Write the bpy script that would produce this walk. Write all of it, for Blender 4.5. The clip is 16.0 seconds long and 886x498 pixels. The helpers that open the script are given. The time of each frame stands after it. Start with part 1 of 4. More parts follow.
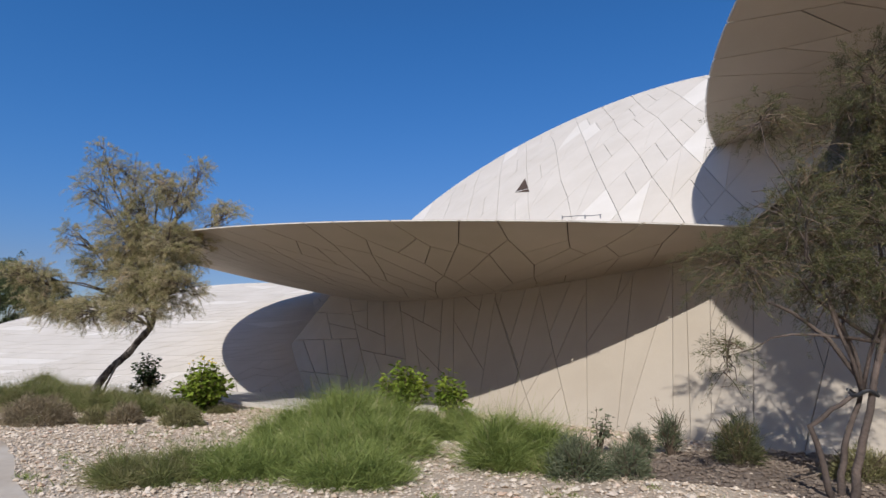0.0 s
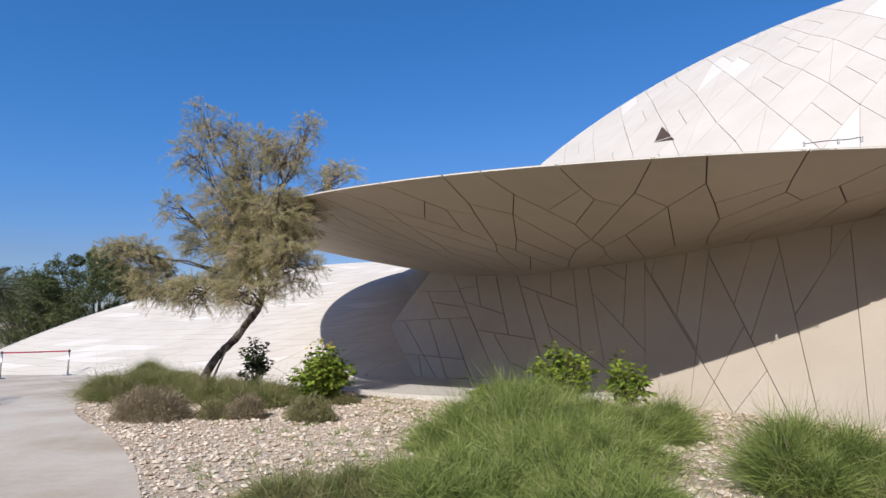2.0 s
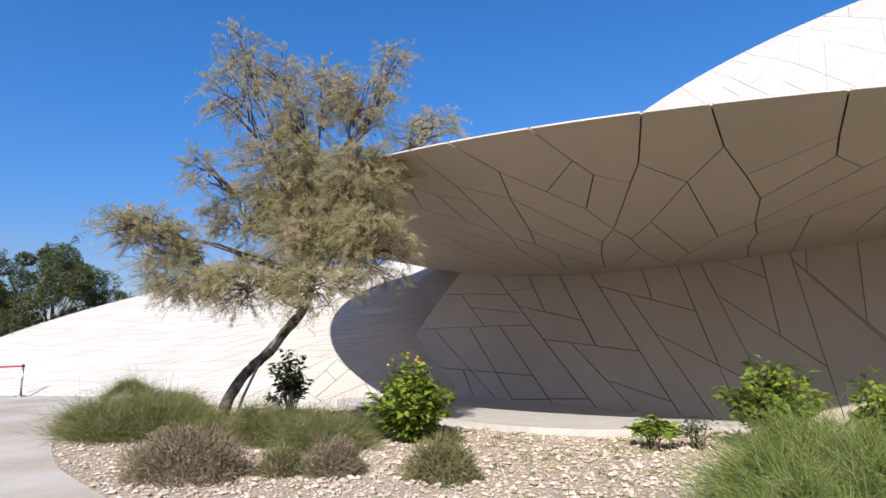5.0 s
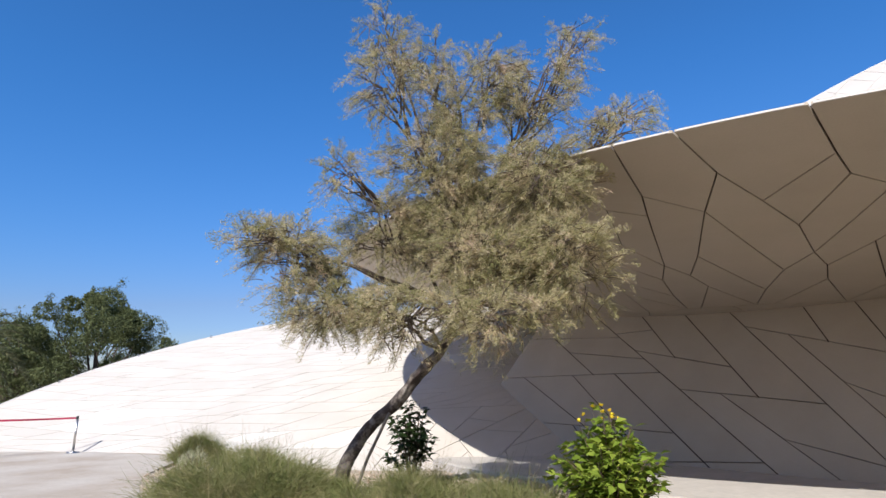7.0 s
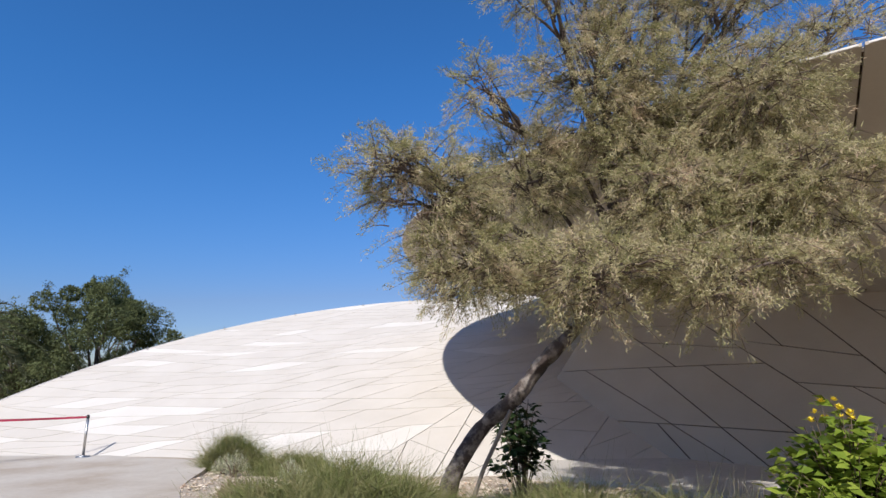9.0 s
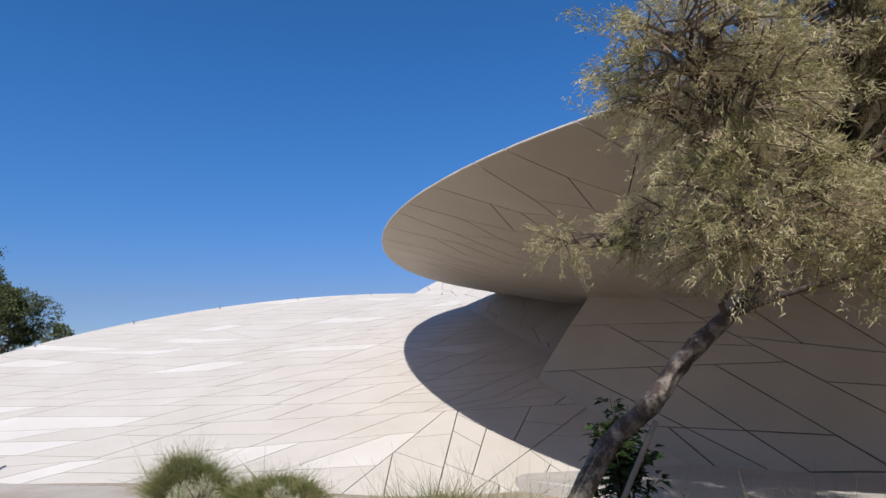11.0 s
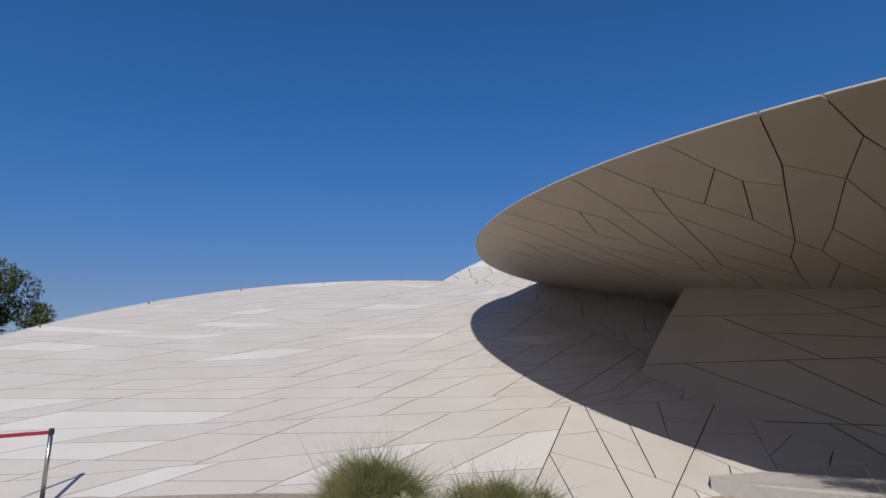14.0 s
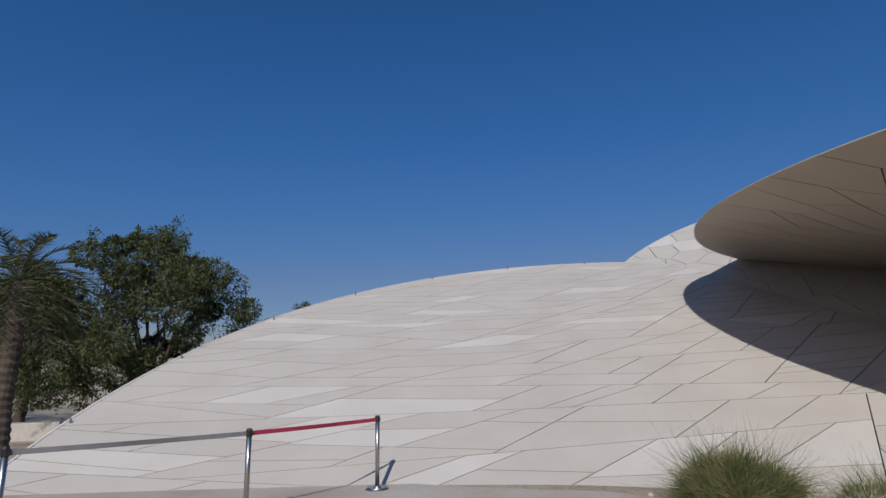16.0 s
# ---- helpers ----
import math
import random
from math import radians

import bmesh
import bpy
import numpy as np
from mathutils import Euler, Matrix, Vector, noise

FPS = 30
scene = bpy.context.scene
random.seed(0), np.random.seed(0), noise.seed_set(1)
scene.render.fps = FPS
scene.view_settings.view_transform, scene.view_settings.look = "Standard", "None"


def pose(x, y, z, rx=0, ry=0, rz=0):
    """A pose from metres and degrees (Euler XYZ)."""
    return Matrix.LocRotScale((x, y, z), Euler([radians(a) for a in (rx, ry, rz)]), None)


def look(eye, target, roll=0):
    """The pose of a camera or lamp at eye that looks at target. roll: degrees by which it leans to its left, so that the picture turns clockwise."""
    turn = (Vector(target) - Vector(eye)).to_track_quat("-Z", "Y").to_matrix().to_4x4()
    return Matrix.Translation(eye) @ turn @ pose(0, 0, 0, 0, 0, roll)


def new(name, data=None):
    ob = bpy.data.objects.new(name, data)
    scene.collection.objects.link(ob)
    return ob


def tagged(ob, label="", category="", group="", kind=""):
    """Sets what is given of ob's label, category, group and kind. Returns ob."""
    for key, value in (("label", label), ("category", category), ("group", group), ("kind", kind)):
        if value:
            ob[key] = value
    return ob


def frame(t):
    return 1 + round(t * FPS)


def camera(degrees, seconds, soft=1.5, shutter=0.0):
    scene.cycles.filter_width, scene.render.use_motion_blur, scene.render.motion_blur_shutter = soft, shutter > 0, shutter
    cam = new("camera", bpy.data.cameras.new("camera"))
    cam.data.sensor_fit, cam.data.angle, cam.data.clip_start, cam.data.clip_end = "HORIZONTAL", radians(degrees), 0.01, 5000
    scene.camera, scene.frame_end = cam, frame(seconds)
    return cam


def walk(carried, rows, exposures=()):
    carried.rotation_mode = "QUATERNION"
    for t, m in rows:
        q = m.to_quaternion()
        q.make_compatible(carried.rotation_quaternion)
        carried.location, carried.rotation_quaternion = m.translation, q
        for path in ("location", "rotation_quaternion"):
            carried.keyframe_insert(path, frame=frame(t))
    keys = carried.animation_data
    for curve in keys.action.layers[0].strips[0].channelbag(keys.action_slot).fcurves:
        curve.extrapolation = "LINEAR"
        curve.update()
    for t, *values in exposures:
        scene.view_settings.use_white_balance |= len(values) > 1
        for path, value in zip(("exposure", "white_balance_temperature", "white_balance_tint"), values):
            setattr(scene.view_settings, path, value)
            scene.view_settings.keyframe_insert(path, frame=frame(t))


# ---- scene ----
from mathutils.geometry import tessellate_polygon

cam = camera(75.99, 16.0)
PATH = [
    (0, pose(1.626, 1.687, 1.514, 100.00, -0.21, 8.24)),
    (0.5, pose(1.112, 2.180, 1.502, 98.82, 0.14, 10.40)),
    (1, pose(0.606, 2.661, 1.488, 99.07, 0.53, 12.60)),
    (1.5, pose(0.072, 3.124, 1.480, 98.21, 0.60, 14.16)),
    (2, pose(-0.408, 3.543, 1.490, 98.10, 0.82, 15.08)),
    (2.5, pose(-0.942, 3.963, 1.514, 98.00, 0.77, 15.33)),
    (3, pose(-1.455, 4.364, 1.529, 98.29, 0.68, 15.43)),
    (3.2, pose(-1.676, 4.531, 1.527, 98.55, 0.91, 15.09)),
    (5.3, pose(-4.230, 6.204, 1.532, 99.12, 0.76, 10.64)),
    (5.5, pose(-4.499, 6.363, 1.522, 99.42, 0.62, 10.94)),
    (6, pose(-5.133, 6.704, 1.502, 100.63, 0.72, 10.99)),
    (6.5, pose(-5.765, 7.020, 1.496, 101.80, 0.79, 11.51)),
    (7, pose(-6.313, 7.272, 1.504, 104.05, 0.64, 12.77)),
    (7.5, pose(-6.829, 7.589, 1.493, 104.59, 0.73, 15.70)),
    (8, pose(-7.300, 7.934, 1.480, 105.17, 0.80, 16.65)),
    (8.5, pose(-7.831, 8.363, 1.458, 104.83, 0.85, 15.47)),
    (9, pose(-8.348, 8.732, 1.459, 103.78, 0.77, 11.99)),
    (9.5, pose(-8.910, 9.138, 1.480, 102.63, 0.80, 7.49)),
    (10, pose(-9.475, 9.470, 1.499, 103.02, 0.79, 6.19)),
    (10.2, pose(-9.719, 9.619, 1.505, 103.22, 1.00, 6.19)),
    (12.3, pose(-12.456, 11.293, 1.536, 103.96, 0.60, -8.45)),
    (12.5, pose(-12.723, 11.421, 1.528, 103.82, 0.57, -8.62)),
    (13, pose(-13.431, 11.691, 1.500, 103.81, 0.60, -9.11)),
    (13.5, pose(-14.250, 11.939, 1.498, 102.90, 0.61, -8.30)),
    (14, pose(-15.029, 12.047, 1.482, 103.35, 0.74, -6.09)),
    (14.5, pose(-15.809, 12.181, 1.472, 102.99, 0.80, -0.70)),
    (15, pose(-16.497, 12.338, 1.480, 102.98, 0.94, 3.84)),
    (15.5, pose(-17.210, 12.543, 1.496, 102.30, 1.04, 4.63)),
    (16, pose(-17.932, 12.689, 1.506, 102.35, 1.21, 4.67)),
]
walk(cam, PATH, [(0, 0.06), (1.2, 0.31), (3, 0.37), (5.5, 0.6), (8, 0.5), (10, 0.25), (12.5, 0.1), (13.5, -0.13), (14.5, -0.43), (16, -0.57)])

# ---- light ----
SUN_UP, SUN_TURN = 39.0, 184.5
world = bpy.data.worlds.new("sky")
scene.world = world
world.use_nodes = True
sky = world.node_tree.nodes.new("ShaderNodeTexSky")
sky.sky_type, sky.sun_disc = "NISHITA", False
sky.sun_elevation, sky.sun_rotation = radians(SUN_UP), radians(SUN_TURN)
sky.air_density, sky.dust_density, sky.ozone_density = 1.0, 0.5, 3.0
back = world.node_tree.nodes["Background"]
tint = world.node_tree.nodes.new("ShaderNodeMix")
tint.data_type, tint.blend_type = "RGBA", "MULTIPLY"
tint.inputs[0].default_value = 1.0
# deep clear blue overhead, paler where the sky is bright with haze, warm and white round the sun
haze = world.node_tree.nodes.new("ShaderNodeMapRange")
haze.inputs[1].default_value, haze.inputs[2].default_value = 1.0, 3.2
hue = world.node_tree.nodes.new("ShaderNodeMix")
hue.data_type = "RGBA"
hue.inputs[6].default_value, hue.inputs[7].default_value = (0.34, 0.86, 1.37, 1), (0.60, 0.68, 0.90, 1)
split = world.node_tree.nodes.new("ShaderNodeSeparateColor")
world.node_tree.links.new(sky.outputs[0], split.inputs[0])
world.node_tree.links.new(split.outputs[0], haze.inputs[0])
world.node_tree.links.new(haze.outputs[0], hue.inputs[0])
glare = world.node_tree.nodes.new("ShaderNodeMapRange")
glare.inputs[1].default_value, glare.inputs[2].default_value = 4.0, 9.0
warm = world.node_tree.nodes.new("ShaderNodeMix")
warm.data_type = "RGBA"
warm.inputs[7].default_value = (0.92, 0.66, 0.44, 1)
world.node_tree.links.new(split.outputs[0], glare.inputs[0])
world.node_tree.links.new(glare.outputs[0], warm.inputs[0])
world.node_tree.links.new(hue.outputs[2], warm.inputs[6])
world.node_tree.links.new(warm.outputs[2], tint.inputs[7])
world.node_tree.links.new(sky.outputs[0], tint.inputs[6])
world.node_tree.links.new(tint.outputs[2], back.inputs[0])
back.inputs[1].default_value = 0.093
sun = new("sun", bpy.data.lights.new("sun", "SUN"))
sun.data.energy, sun.data.angle, sun.data.color = 4.3, radians(0.55), (1.0, 0.98, 0.955)
SUN_WAY = Vector((math.sin(radians(SUN_TURN)) * math.cos(radians(SUN_UP)),
                  math.cos(radians(SUN_TURN)) * math.cos(radians(SUN_UP)), math.sin(radians(SUN_UP))))
sun.matrix_world = look(SUN_WAY * 60, (0, 0, 0))


# ---- materials ----
class Nodes:
    """A short way to wire a material."""

    def __init__(self, name, rough=0.7, metal=0.0):
        self.mat = bpy.data.materials.new(name)
        self.mat.use_nodes = True
        self.tree = self.mat.node_tree
        self.out = self.tree.nodes["Principled BSDF"]
        self.out.inputs["Roughness"].default_value = rough
        self.out.inputs["Metallic"].default_value = metal

    def add(self, kind, **values):
        node = self.tree.nodes.new("ShaderNode" + kind)
        for key, value in values.items():
            node.inputs[key.replace("_", " ")].default_value = value
        return node

    def link(self, a, b):
        self.tree.links.new(a, b)

    def noise(self, scale, detail=4.0, rough=0.6, object_space=True):
        node = self.add("TexNoise", Scale=scale, Detail=detail, Roughness=rough)
        if object_space:
            self.link(self.coords(), node.inputs["Vector"])
        return node.outputs["Fac"]

    def coords(self):
        return self.tree.nodes.new("ShaderNodeNewGeometry").outputs["Position"]

    def ramp(self, fac, stops, constant=False):
        node = self.tree.nodes.new("ShaderNodeValToRGB")
        node.color_ramp.interpolation = "CONSTANT" if constant else "LINEAR"
        while len(node.color_ramp.elements) < len(stops):
            node.color_ramp.elements.new(0.5)
        for e, (at, colour) in zip(node.color_ramp.elements, stops):
            e.position, e.color = at, (*colour, 1)
        self.link(fac, node.inputs["Fac"])
        return node.outputs["Color"]

    def mix(self, how, fac, a, b):
        node = self.tree.nodes.new("ShaderNodeMix")
        node.data_type, node.blend_type = "RGBA", how
        for value, slot in ((fac, 0), (a, 6), (b, 7)):
            if isinstance(value, (int, float)):
                node.inputs[slot].default_value = value
            elif isinstance(value, tuple):
                node.inputs[slot].default_value = (*value, 1)
            else:
                self.link(value, node.inputs[slot])
        return node.outputs[2]

    def colour(self, value):
        if isinstance(value, tuple):
            self.out.inputs["Base Color"].default_value = (*value, 1)
        else:
            self.link(value, self.out.inputs["Base Color"])
        return self

    def bump(self, height, strength=0.3, distance=0.01):
        node = self.add("Bump", Strength=strength, Distance=distance)
        self.link(height, node.inputs["Height"])
        self.link(node.outputs["Normal"], self.out.inputs["Normal"])
        return self

    def random(self):
        return self.tree.nodes.new("ShaderNodeObjectInfo").outputs["Random"]

    def island(self):
        return self.tree.nodes.new("ShaderNodeNewGeometry").outputs["Random Per Island"]


def panel_material(name, base, light, share):
    """Sand-coloured fibre concrete; a share of the panels is lighter than the others."""
    m = Nodes(name, 0.62)
    soft = tuple(c * 0.98 for c in base)
    tone = m.ramp(m.random(), [(0.0, soft), (0.3, base), (0.6, tuple(c * 0.98 for c in base)), (1.0 - share, light)], True)
    stain = m.ramp(m.noise(0.8, 6), [(0.3, (0.90, 0.89, 0.87)), (0.7, (1.0, 1.0, 1.0))])
    grain = m.ramp(m.noise(55, 3), [(0.3, (0.94, 0.94, 0.93)), (0.7, (1.0, 1.0, 1.0))])
    m.colour(m.mix("MULTIPLY", 1.0, m.mix("MULTIPLY", 1.0, tone, stain), grain))
    m.bump(m.noise(90, 3), 0.15, 0.004)
    return m.mat


# PANEL: darker and warmer than PANEL_PALE, with shade tone put into its base
PANEL = panel_material("shaded_sand_concrete", (0.45, 0.385, 0.31), (0.465, 0.40, 0.325), 0.1)
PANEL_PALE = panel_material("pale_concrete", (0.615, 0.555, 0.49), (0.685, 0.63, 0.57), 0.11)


def plain(name, base, rough=0.7, metal=0.0, scale=20.0, spread=0.2, bump=0.0):
    m = Nodes(name, rough, metal)
    low, high = tuple(c * (1 - spread) for c in base), tuple(min(1.0, c * (1 + spread)) for c in base)
    coarse = m.ramp(m.noise(scale * 0.12, 5), [(0.3, low), (0.7, high)])
    fine = m.ramp(m.noise(scale, 4), [(0.3, (0.85, 0.85, 0.85)), (0.7, (1.0, 1.0, 1.0))])
    m.colour(m.mix("MULTIPLY", 1.0, coarse, fine))
    if bump:
        m.bump(m.noise(scale, 5), bump, 0.02)
    return m.mat


def leafy(name, stops, through_light=0.25, rough=0.6):
    m = Nodes(name, rough)
    wide = m.tree.nodes.new("ShaderNodeMath")
    wide.operation = "MULTIPLY_ADD"
    wide.inputs[1].default_value, wide.inputs[2].default_value = 1.5, -0.52
    m.link(m.noise(3.2, 3), wide.inputs[0])
    fac = m.tree.nodes.new("ShaderNodeMath")
    fac.operation, fac.use_clamp = "MULTIPLY_ADD", True
    fac.inputs[1].default_value = 0.55
    m.link(m.island(), fac.inputs[0])
    m.link(wide.outputs[0], fac.inputs[2])
    tint = m.ramp(fac.outputs[0], stops)
    m.colour(tint)
    m.out.inputs["Specular IOR Level"].default_value = 0.12
    thin = m.tree.nodes.new("ShaderNodeBsdfTranslucent")
    m.link(tint, thin.inputs["Color"])
    blend = m.tree.nodes.new("ShaderNodeMixShader")
    blend.inputs[0].default_value = through_light
    end = m.tree.nodes["Material Output"]
    m.link(m.out.outputs[0], blend.inputs[1])
    m.link(thin.outputs[0], blend.inputs[2])
    m.link(blend.outputs[0], end.inputs[0])
    return m.mat


JOINT = plain("joint_shadow_gap", (0.07, 0.042, 0.028), 0.9, 0, 6, 0.15)
RIM = plain("rim_concrete", (0.66, 0.62, 0.57), 0.6, 0, 14, 0.06)
BARK = plain("grey_brown_bark", (0.095, 0.07, 0.057), 0.9, 0, 26, 0.45, 0.9)
PATCHY = Nodes("patchy_grey_bark", 0.9)
PATCHY.colour(PATCHY.mix("MULTIPLY", 1.0, PATCHY.ramp(PATCHY.noise(7, 4, 0.6), [(0.46, (0.07, 0.05, 0.042)), (0.57, (0.21, 0.175, 0.15)), (0.72, (0.33, 0.285, 0.25))]),
                         PATCHY.ramp(PATCHY.noise(45, 4), [(0.3, (0.7, 0.7, 0.7)), (0.7, (1.0, 1.0, 1.0))])))
PATCHY.bump(PATCHY.noise(30, 5), 0.9, 0.02)
PATCHY = PATCHY.mat
TWIG = plain("brown_twig", (0.13, 0.09, 0.06), 0.9, 0, 20, 0.3)
STEEL = plain("brushed_steel", (0.52, 0.50, 0.47), 0.32, 1.0, 60, 0.06)
BLACK = plain("black_plastic", (0.025, 0.025, 0.028), 0.5, 0, 30, 0.2)
RED = plain("red_belt", (0.42, 0.035, 0.075), 0.6, 0, 40, 0.1)
GREY_BELT = plain("grey_belt", (0.20, 0.19, 0.19), 0.6, 0, 40, 0.1)
STAKE = plain("weathered_stake", (0.24, 0.20, 0.165), 0.85, 0, 20, 0.25)
KERB = plain("pale_stone_slab", (0.56, 0.51, 0.45), 0.75, 0, 10, 0.08, 0.2)
CABLE = plain("grey_metal", (0.30, 0.30, 0.31), 0.5, 0.8, 30, 0.1)
FEATHERY = leafy("feathery_leaf", [(0.0, (0.13, 0.14, 0.05)), (0.35, (0.345, 0.32, 0.145)), (0.75, (0.54, 0.455, 0.29)), (1.0, (0.64, 0.46, 0.34))], 0.35)
# darker copy of feathery_leaf: the many-stemmed tree's shade is put into its colour
FEATHERY_SHADED = leafy("shaded_feathery_leaf", [(0.0, (0.055, 0.06, 0.027)), (0.6, (0.115, 0.12, 0.055)), (1.0, (0.24, 0.18, 0.09))], 0.2)
GRASS = leafy("grass_blade", [(0.0, (0.08, 0.115, 0.03)), (0.45, (0.195, 0.245, 0.066)), (0.85, (0.33, 0.365, 0.125)), (1.0, (0.54, 0.47, 0.27))], 0.3)
GRASS_GREY = leafy("dull_grass_blade", [(0.0, (0.11, 0.14, 0.04)), (0.5, (0.20, 0.21, 0.08)), (1.0, (0.37, 0.31, 0.17))], 0.3)
PALE_FLOWER = leafy("pale_dry_flower", [(0.0, (0.20, 0.23, 0.10)), (0.55, (0.38, 0.38, 0.24)), (1.0, (0.66, 0.62, 0.50))], 0.25)
STRAW = leafy("seed_stalk", [(0.0, (0.22, 0.18, 0.11)), (1.0, (0.38, 0.31, 0.2))], 0.2)
BROWN_SHRUB = leafy("brown_twiggy_shrub", [(0.0, (0.17, 0.13, 0.08)), (0.6, (0.26, 0.205, 0.135)), (1.0, (0.29, 0.26, 0.14))], 0.15)
OLIVE_SHRUB = leafy("olive_twiggy_shrub", [(0.0, (0.14, 0.14, 0.055)), (0.6, (0.23, 0.21, 0.10)), (1.0, (0.28, 0.235, 0.13))], 0.2)
GREY_SHRUB = leafy("grey_green_shrub", [(0.0, (0.075, 0.095, 0.055)), (0.6, (0.14, 0.155, 0.09)), (1.0, (0.20, 0.20, 0.13))], 0.2)
BROAD = leafy("bright_green_leaf", [(0.0, (0.085, 0.14, 0.018)), (0.5, (0.185, 0.255, 0.036)), (1.0, (0.34, 0.385, 0.065))], 0.35, 0.45)
BROAD_DARK = leafy("dark_green_leaf", [(0.0, (0.018, 0.035, 0.012)), (0.6, (0.035, 0.06, 0.02)), (1.0, (0.06, 0.085, 0.03))], 0.15, 0.45)
FAR_LEAF = leafy("park_tree_leaf", [(0.0, (0.052, 0.067, 0.031)), (0.5, (0.11, 0.13, 0.056)), (1.0, (0.19, 0.205, 0.09))], 0.2)
PALM_LEAF = leafy("palm_leaflet", [(0.0, (0.05, 0.06, 0.03)), (0.6, (0.10, 0.105, 0.055)), (1.0, (0.16, 0.14, 0.08))], 0.2)
YELLOW = leafy("yellow_petal", [(0.0, (0.80, 0.58, 0.03)), (1.0, (0.88, 0.72, 0.08))], 0.3)
STONE = Nodes("limestone_chips", 0.85)
STONE.colour(STONE.mix("MULTIPLY", 1.0, STONE.ramp(STONE.island(), [(0.0, (0.46, 0.35, 0.25)), (0.35, (0.58, 0.47, 0.36)), (0.8, (0.69, 0.59, 0.48)), (1.0, (0.50, 0.34, 0.24))]),
                       STONE.ramp(STONE.noise(40, 4), [(0.3, (0.8, 0.8, 0.8)), (0.7, (1.0, 1.0, 1.0))])))
STONE = STONE.mat
SOIL = Nodes("sandy_gravel_soil", 0.95)
SOIL.colour(SOIL.mix("MULTIPLY", 1.0, SOIL.ramp(SOIL.noise(14, 6, 0.75), [(0.3, (0.33, 0.25, 0.175)), (0.5, (0.50, 0.405, 0.305)), (0.7, (0.62, 0.53, 0.42))]),
                     SOIL.ramp(SOIL.noise(0.35, 4), [(0.35, (0.78, 0.76, 0.74)), (0.65, (1.0, 1.0, 1.0))])))
SOIL.bump(SOIL.noise(22, 6, 0.75), 0.8, 0.03)
SOIL = SOIL.mat
PAVE = Nodes("worn_concrete_path", 0.8)
PAVE.colour(PAVE.mix("MULTIPLY", 1.0, PAVE.ramp(PAVE.noise(0.55, 5, 0.55), [(0.35, (0.43, 0.345, 0.26)), (0.52, (0.52, 0.445, 0.36)), (0.68, (0.58, 0.52, 0.44))]),
                     PAVE.ramp(PAVE.noise(9, 6, 0.7), [(0.3, (0.86, 0.85, 0.84)), (0.7, (1.0, 1.0, 1.0))])))
PAVE.bump(PAVE.noise(60, 4), 0.25, 0.006)
PAVE = PAVE.mat


# ---- building blocks ----
def mesh_object(name, verts, faces, material, parent=None, label="", smooth=False):
    me = bpy.data.meshes.new(name)
    me.from_pydata(verts, [], faces)
    me.materials.append(material)
    if smooth:
        me.polygons.foreach_set("use_smooth", [True] * len(me.polygons))
    me.update()
    ob = new(name, me)
    ob.parent = parent
    return tagged(ob, label)


def part(name, bm, material, parent, label="", smooth=False):
    me = bpy.data.meshes.new(name)
    bmesh.ops.recalc_face_normals(bm, faces=bm.faces)
    bm.to_mesh(me)
    bm.free()
    me.materials.append(material)
    if smooth:
        me.polygons.foreach_set("use_smooth", [True] * len(me.polygons))
    ob = new(name, me)
    ob.parent = parent
    return tagged(ob, label)


def thing(name, label, category, at=(0, 0, 0), group="", kind=""):
    ob = new(name)
    ob.location = at
    return tagged(ob, label, category, group, kind)


def tube(points, radii, sides=8):
    """A tapered, capped tube along points: vertices and faces."""
    pts = [Vector(p) for p in points]
    verts, faces = [], []
    ref = Vector((0.31, 0.87, 0.38)).normalized()
    for i, p in enumerate(pts):
        way = (pts[min(i + 1, len(pts) - 1)] - pts[max(i - 1, 0)]).normalized()
        a = way.cross(ref).normalized()
        b = way.cross(a)
        for k in range(sides):
            w = 2 * math.pi * k / sides
            verts.append(p + radii[i] * (math.cos(w) * a + math.sin(w) * b))
    for i in range(len(pts) - 1):
        for k in range(sides):
            k2 = (k + 1) % sides
            faces.append((i * sides + k, i * sides + k2, (i + 1) * sides + k2, (i + 1) * sides + k))
    faces.append(tuple(range(sides))[::-1])
    faces.append(tuple((len(pts) - 1) * sides + k for k in range(sides)))
    return verts, faces


def join(pieces):
    """Several (vertices, faces) as one."""
    verts, faces = [], []
    for v, f in pieces:
        n = len(verts)
        verts.extend(v)
        faces.extend(tuple(i + n for i in face) for face in f)
    return verts, faces


def bend(a, b, lift=0.0, wobble=0.0, steps=6, rng=random):
    """Points of a curved way from a to b."""
    a, b = Vector(a), Vector(b)
    out = []
    for i in range(steps + 1):
        k = i / steps
        p = a.lerp(b, k)
        p.z += lift * math.sin(math.pi * k)
        if 0 < i < steps:
            p += Vector((rng.uniform(-1, 1), rng.uniform(-1, 1), rng.uniform(-1, 1))) * wobble
        out.append(p)
    return out


# ---- the building: great lens-shaped discs clad in irregular panels ----
def clip(poly, p, n):
    """The part of a convex polygon on the side of p to which n points."""
    out = []
    for i, a in enumerate(poly):
        b = poly[(i + 1) % len(poly)]
        da, db = (a[0] - p[0]) * n[0] + (a[1] - p[1]) * n[1], (b[0] - p[0]) * n[0] + (b[1] - p[1]) * n[1]
        if da >= 0:
            out.append(a)
        if da * db < 0:
            k = da / (da - db)
            out.append((a[0] + k * (b[0] - a[0]), a[1] + k * (b[1] - a[1])))
    return out


def area(poly):
    return abs(sum(a[0] * b[1] - b[0] * a[1] for a, b in zip(poly, poly[1:] + poly[:1]))) / 2 if len(poly) > 2 else 0.0


def middle(poly):
    return sum(p[0] for p in poly) / len(poly), sum(p[1] for p in poly) / len(poly)


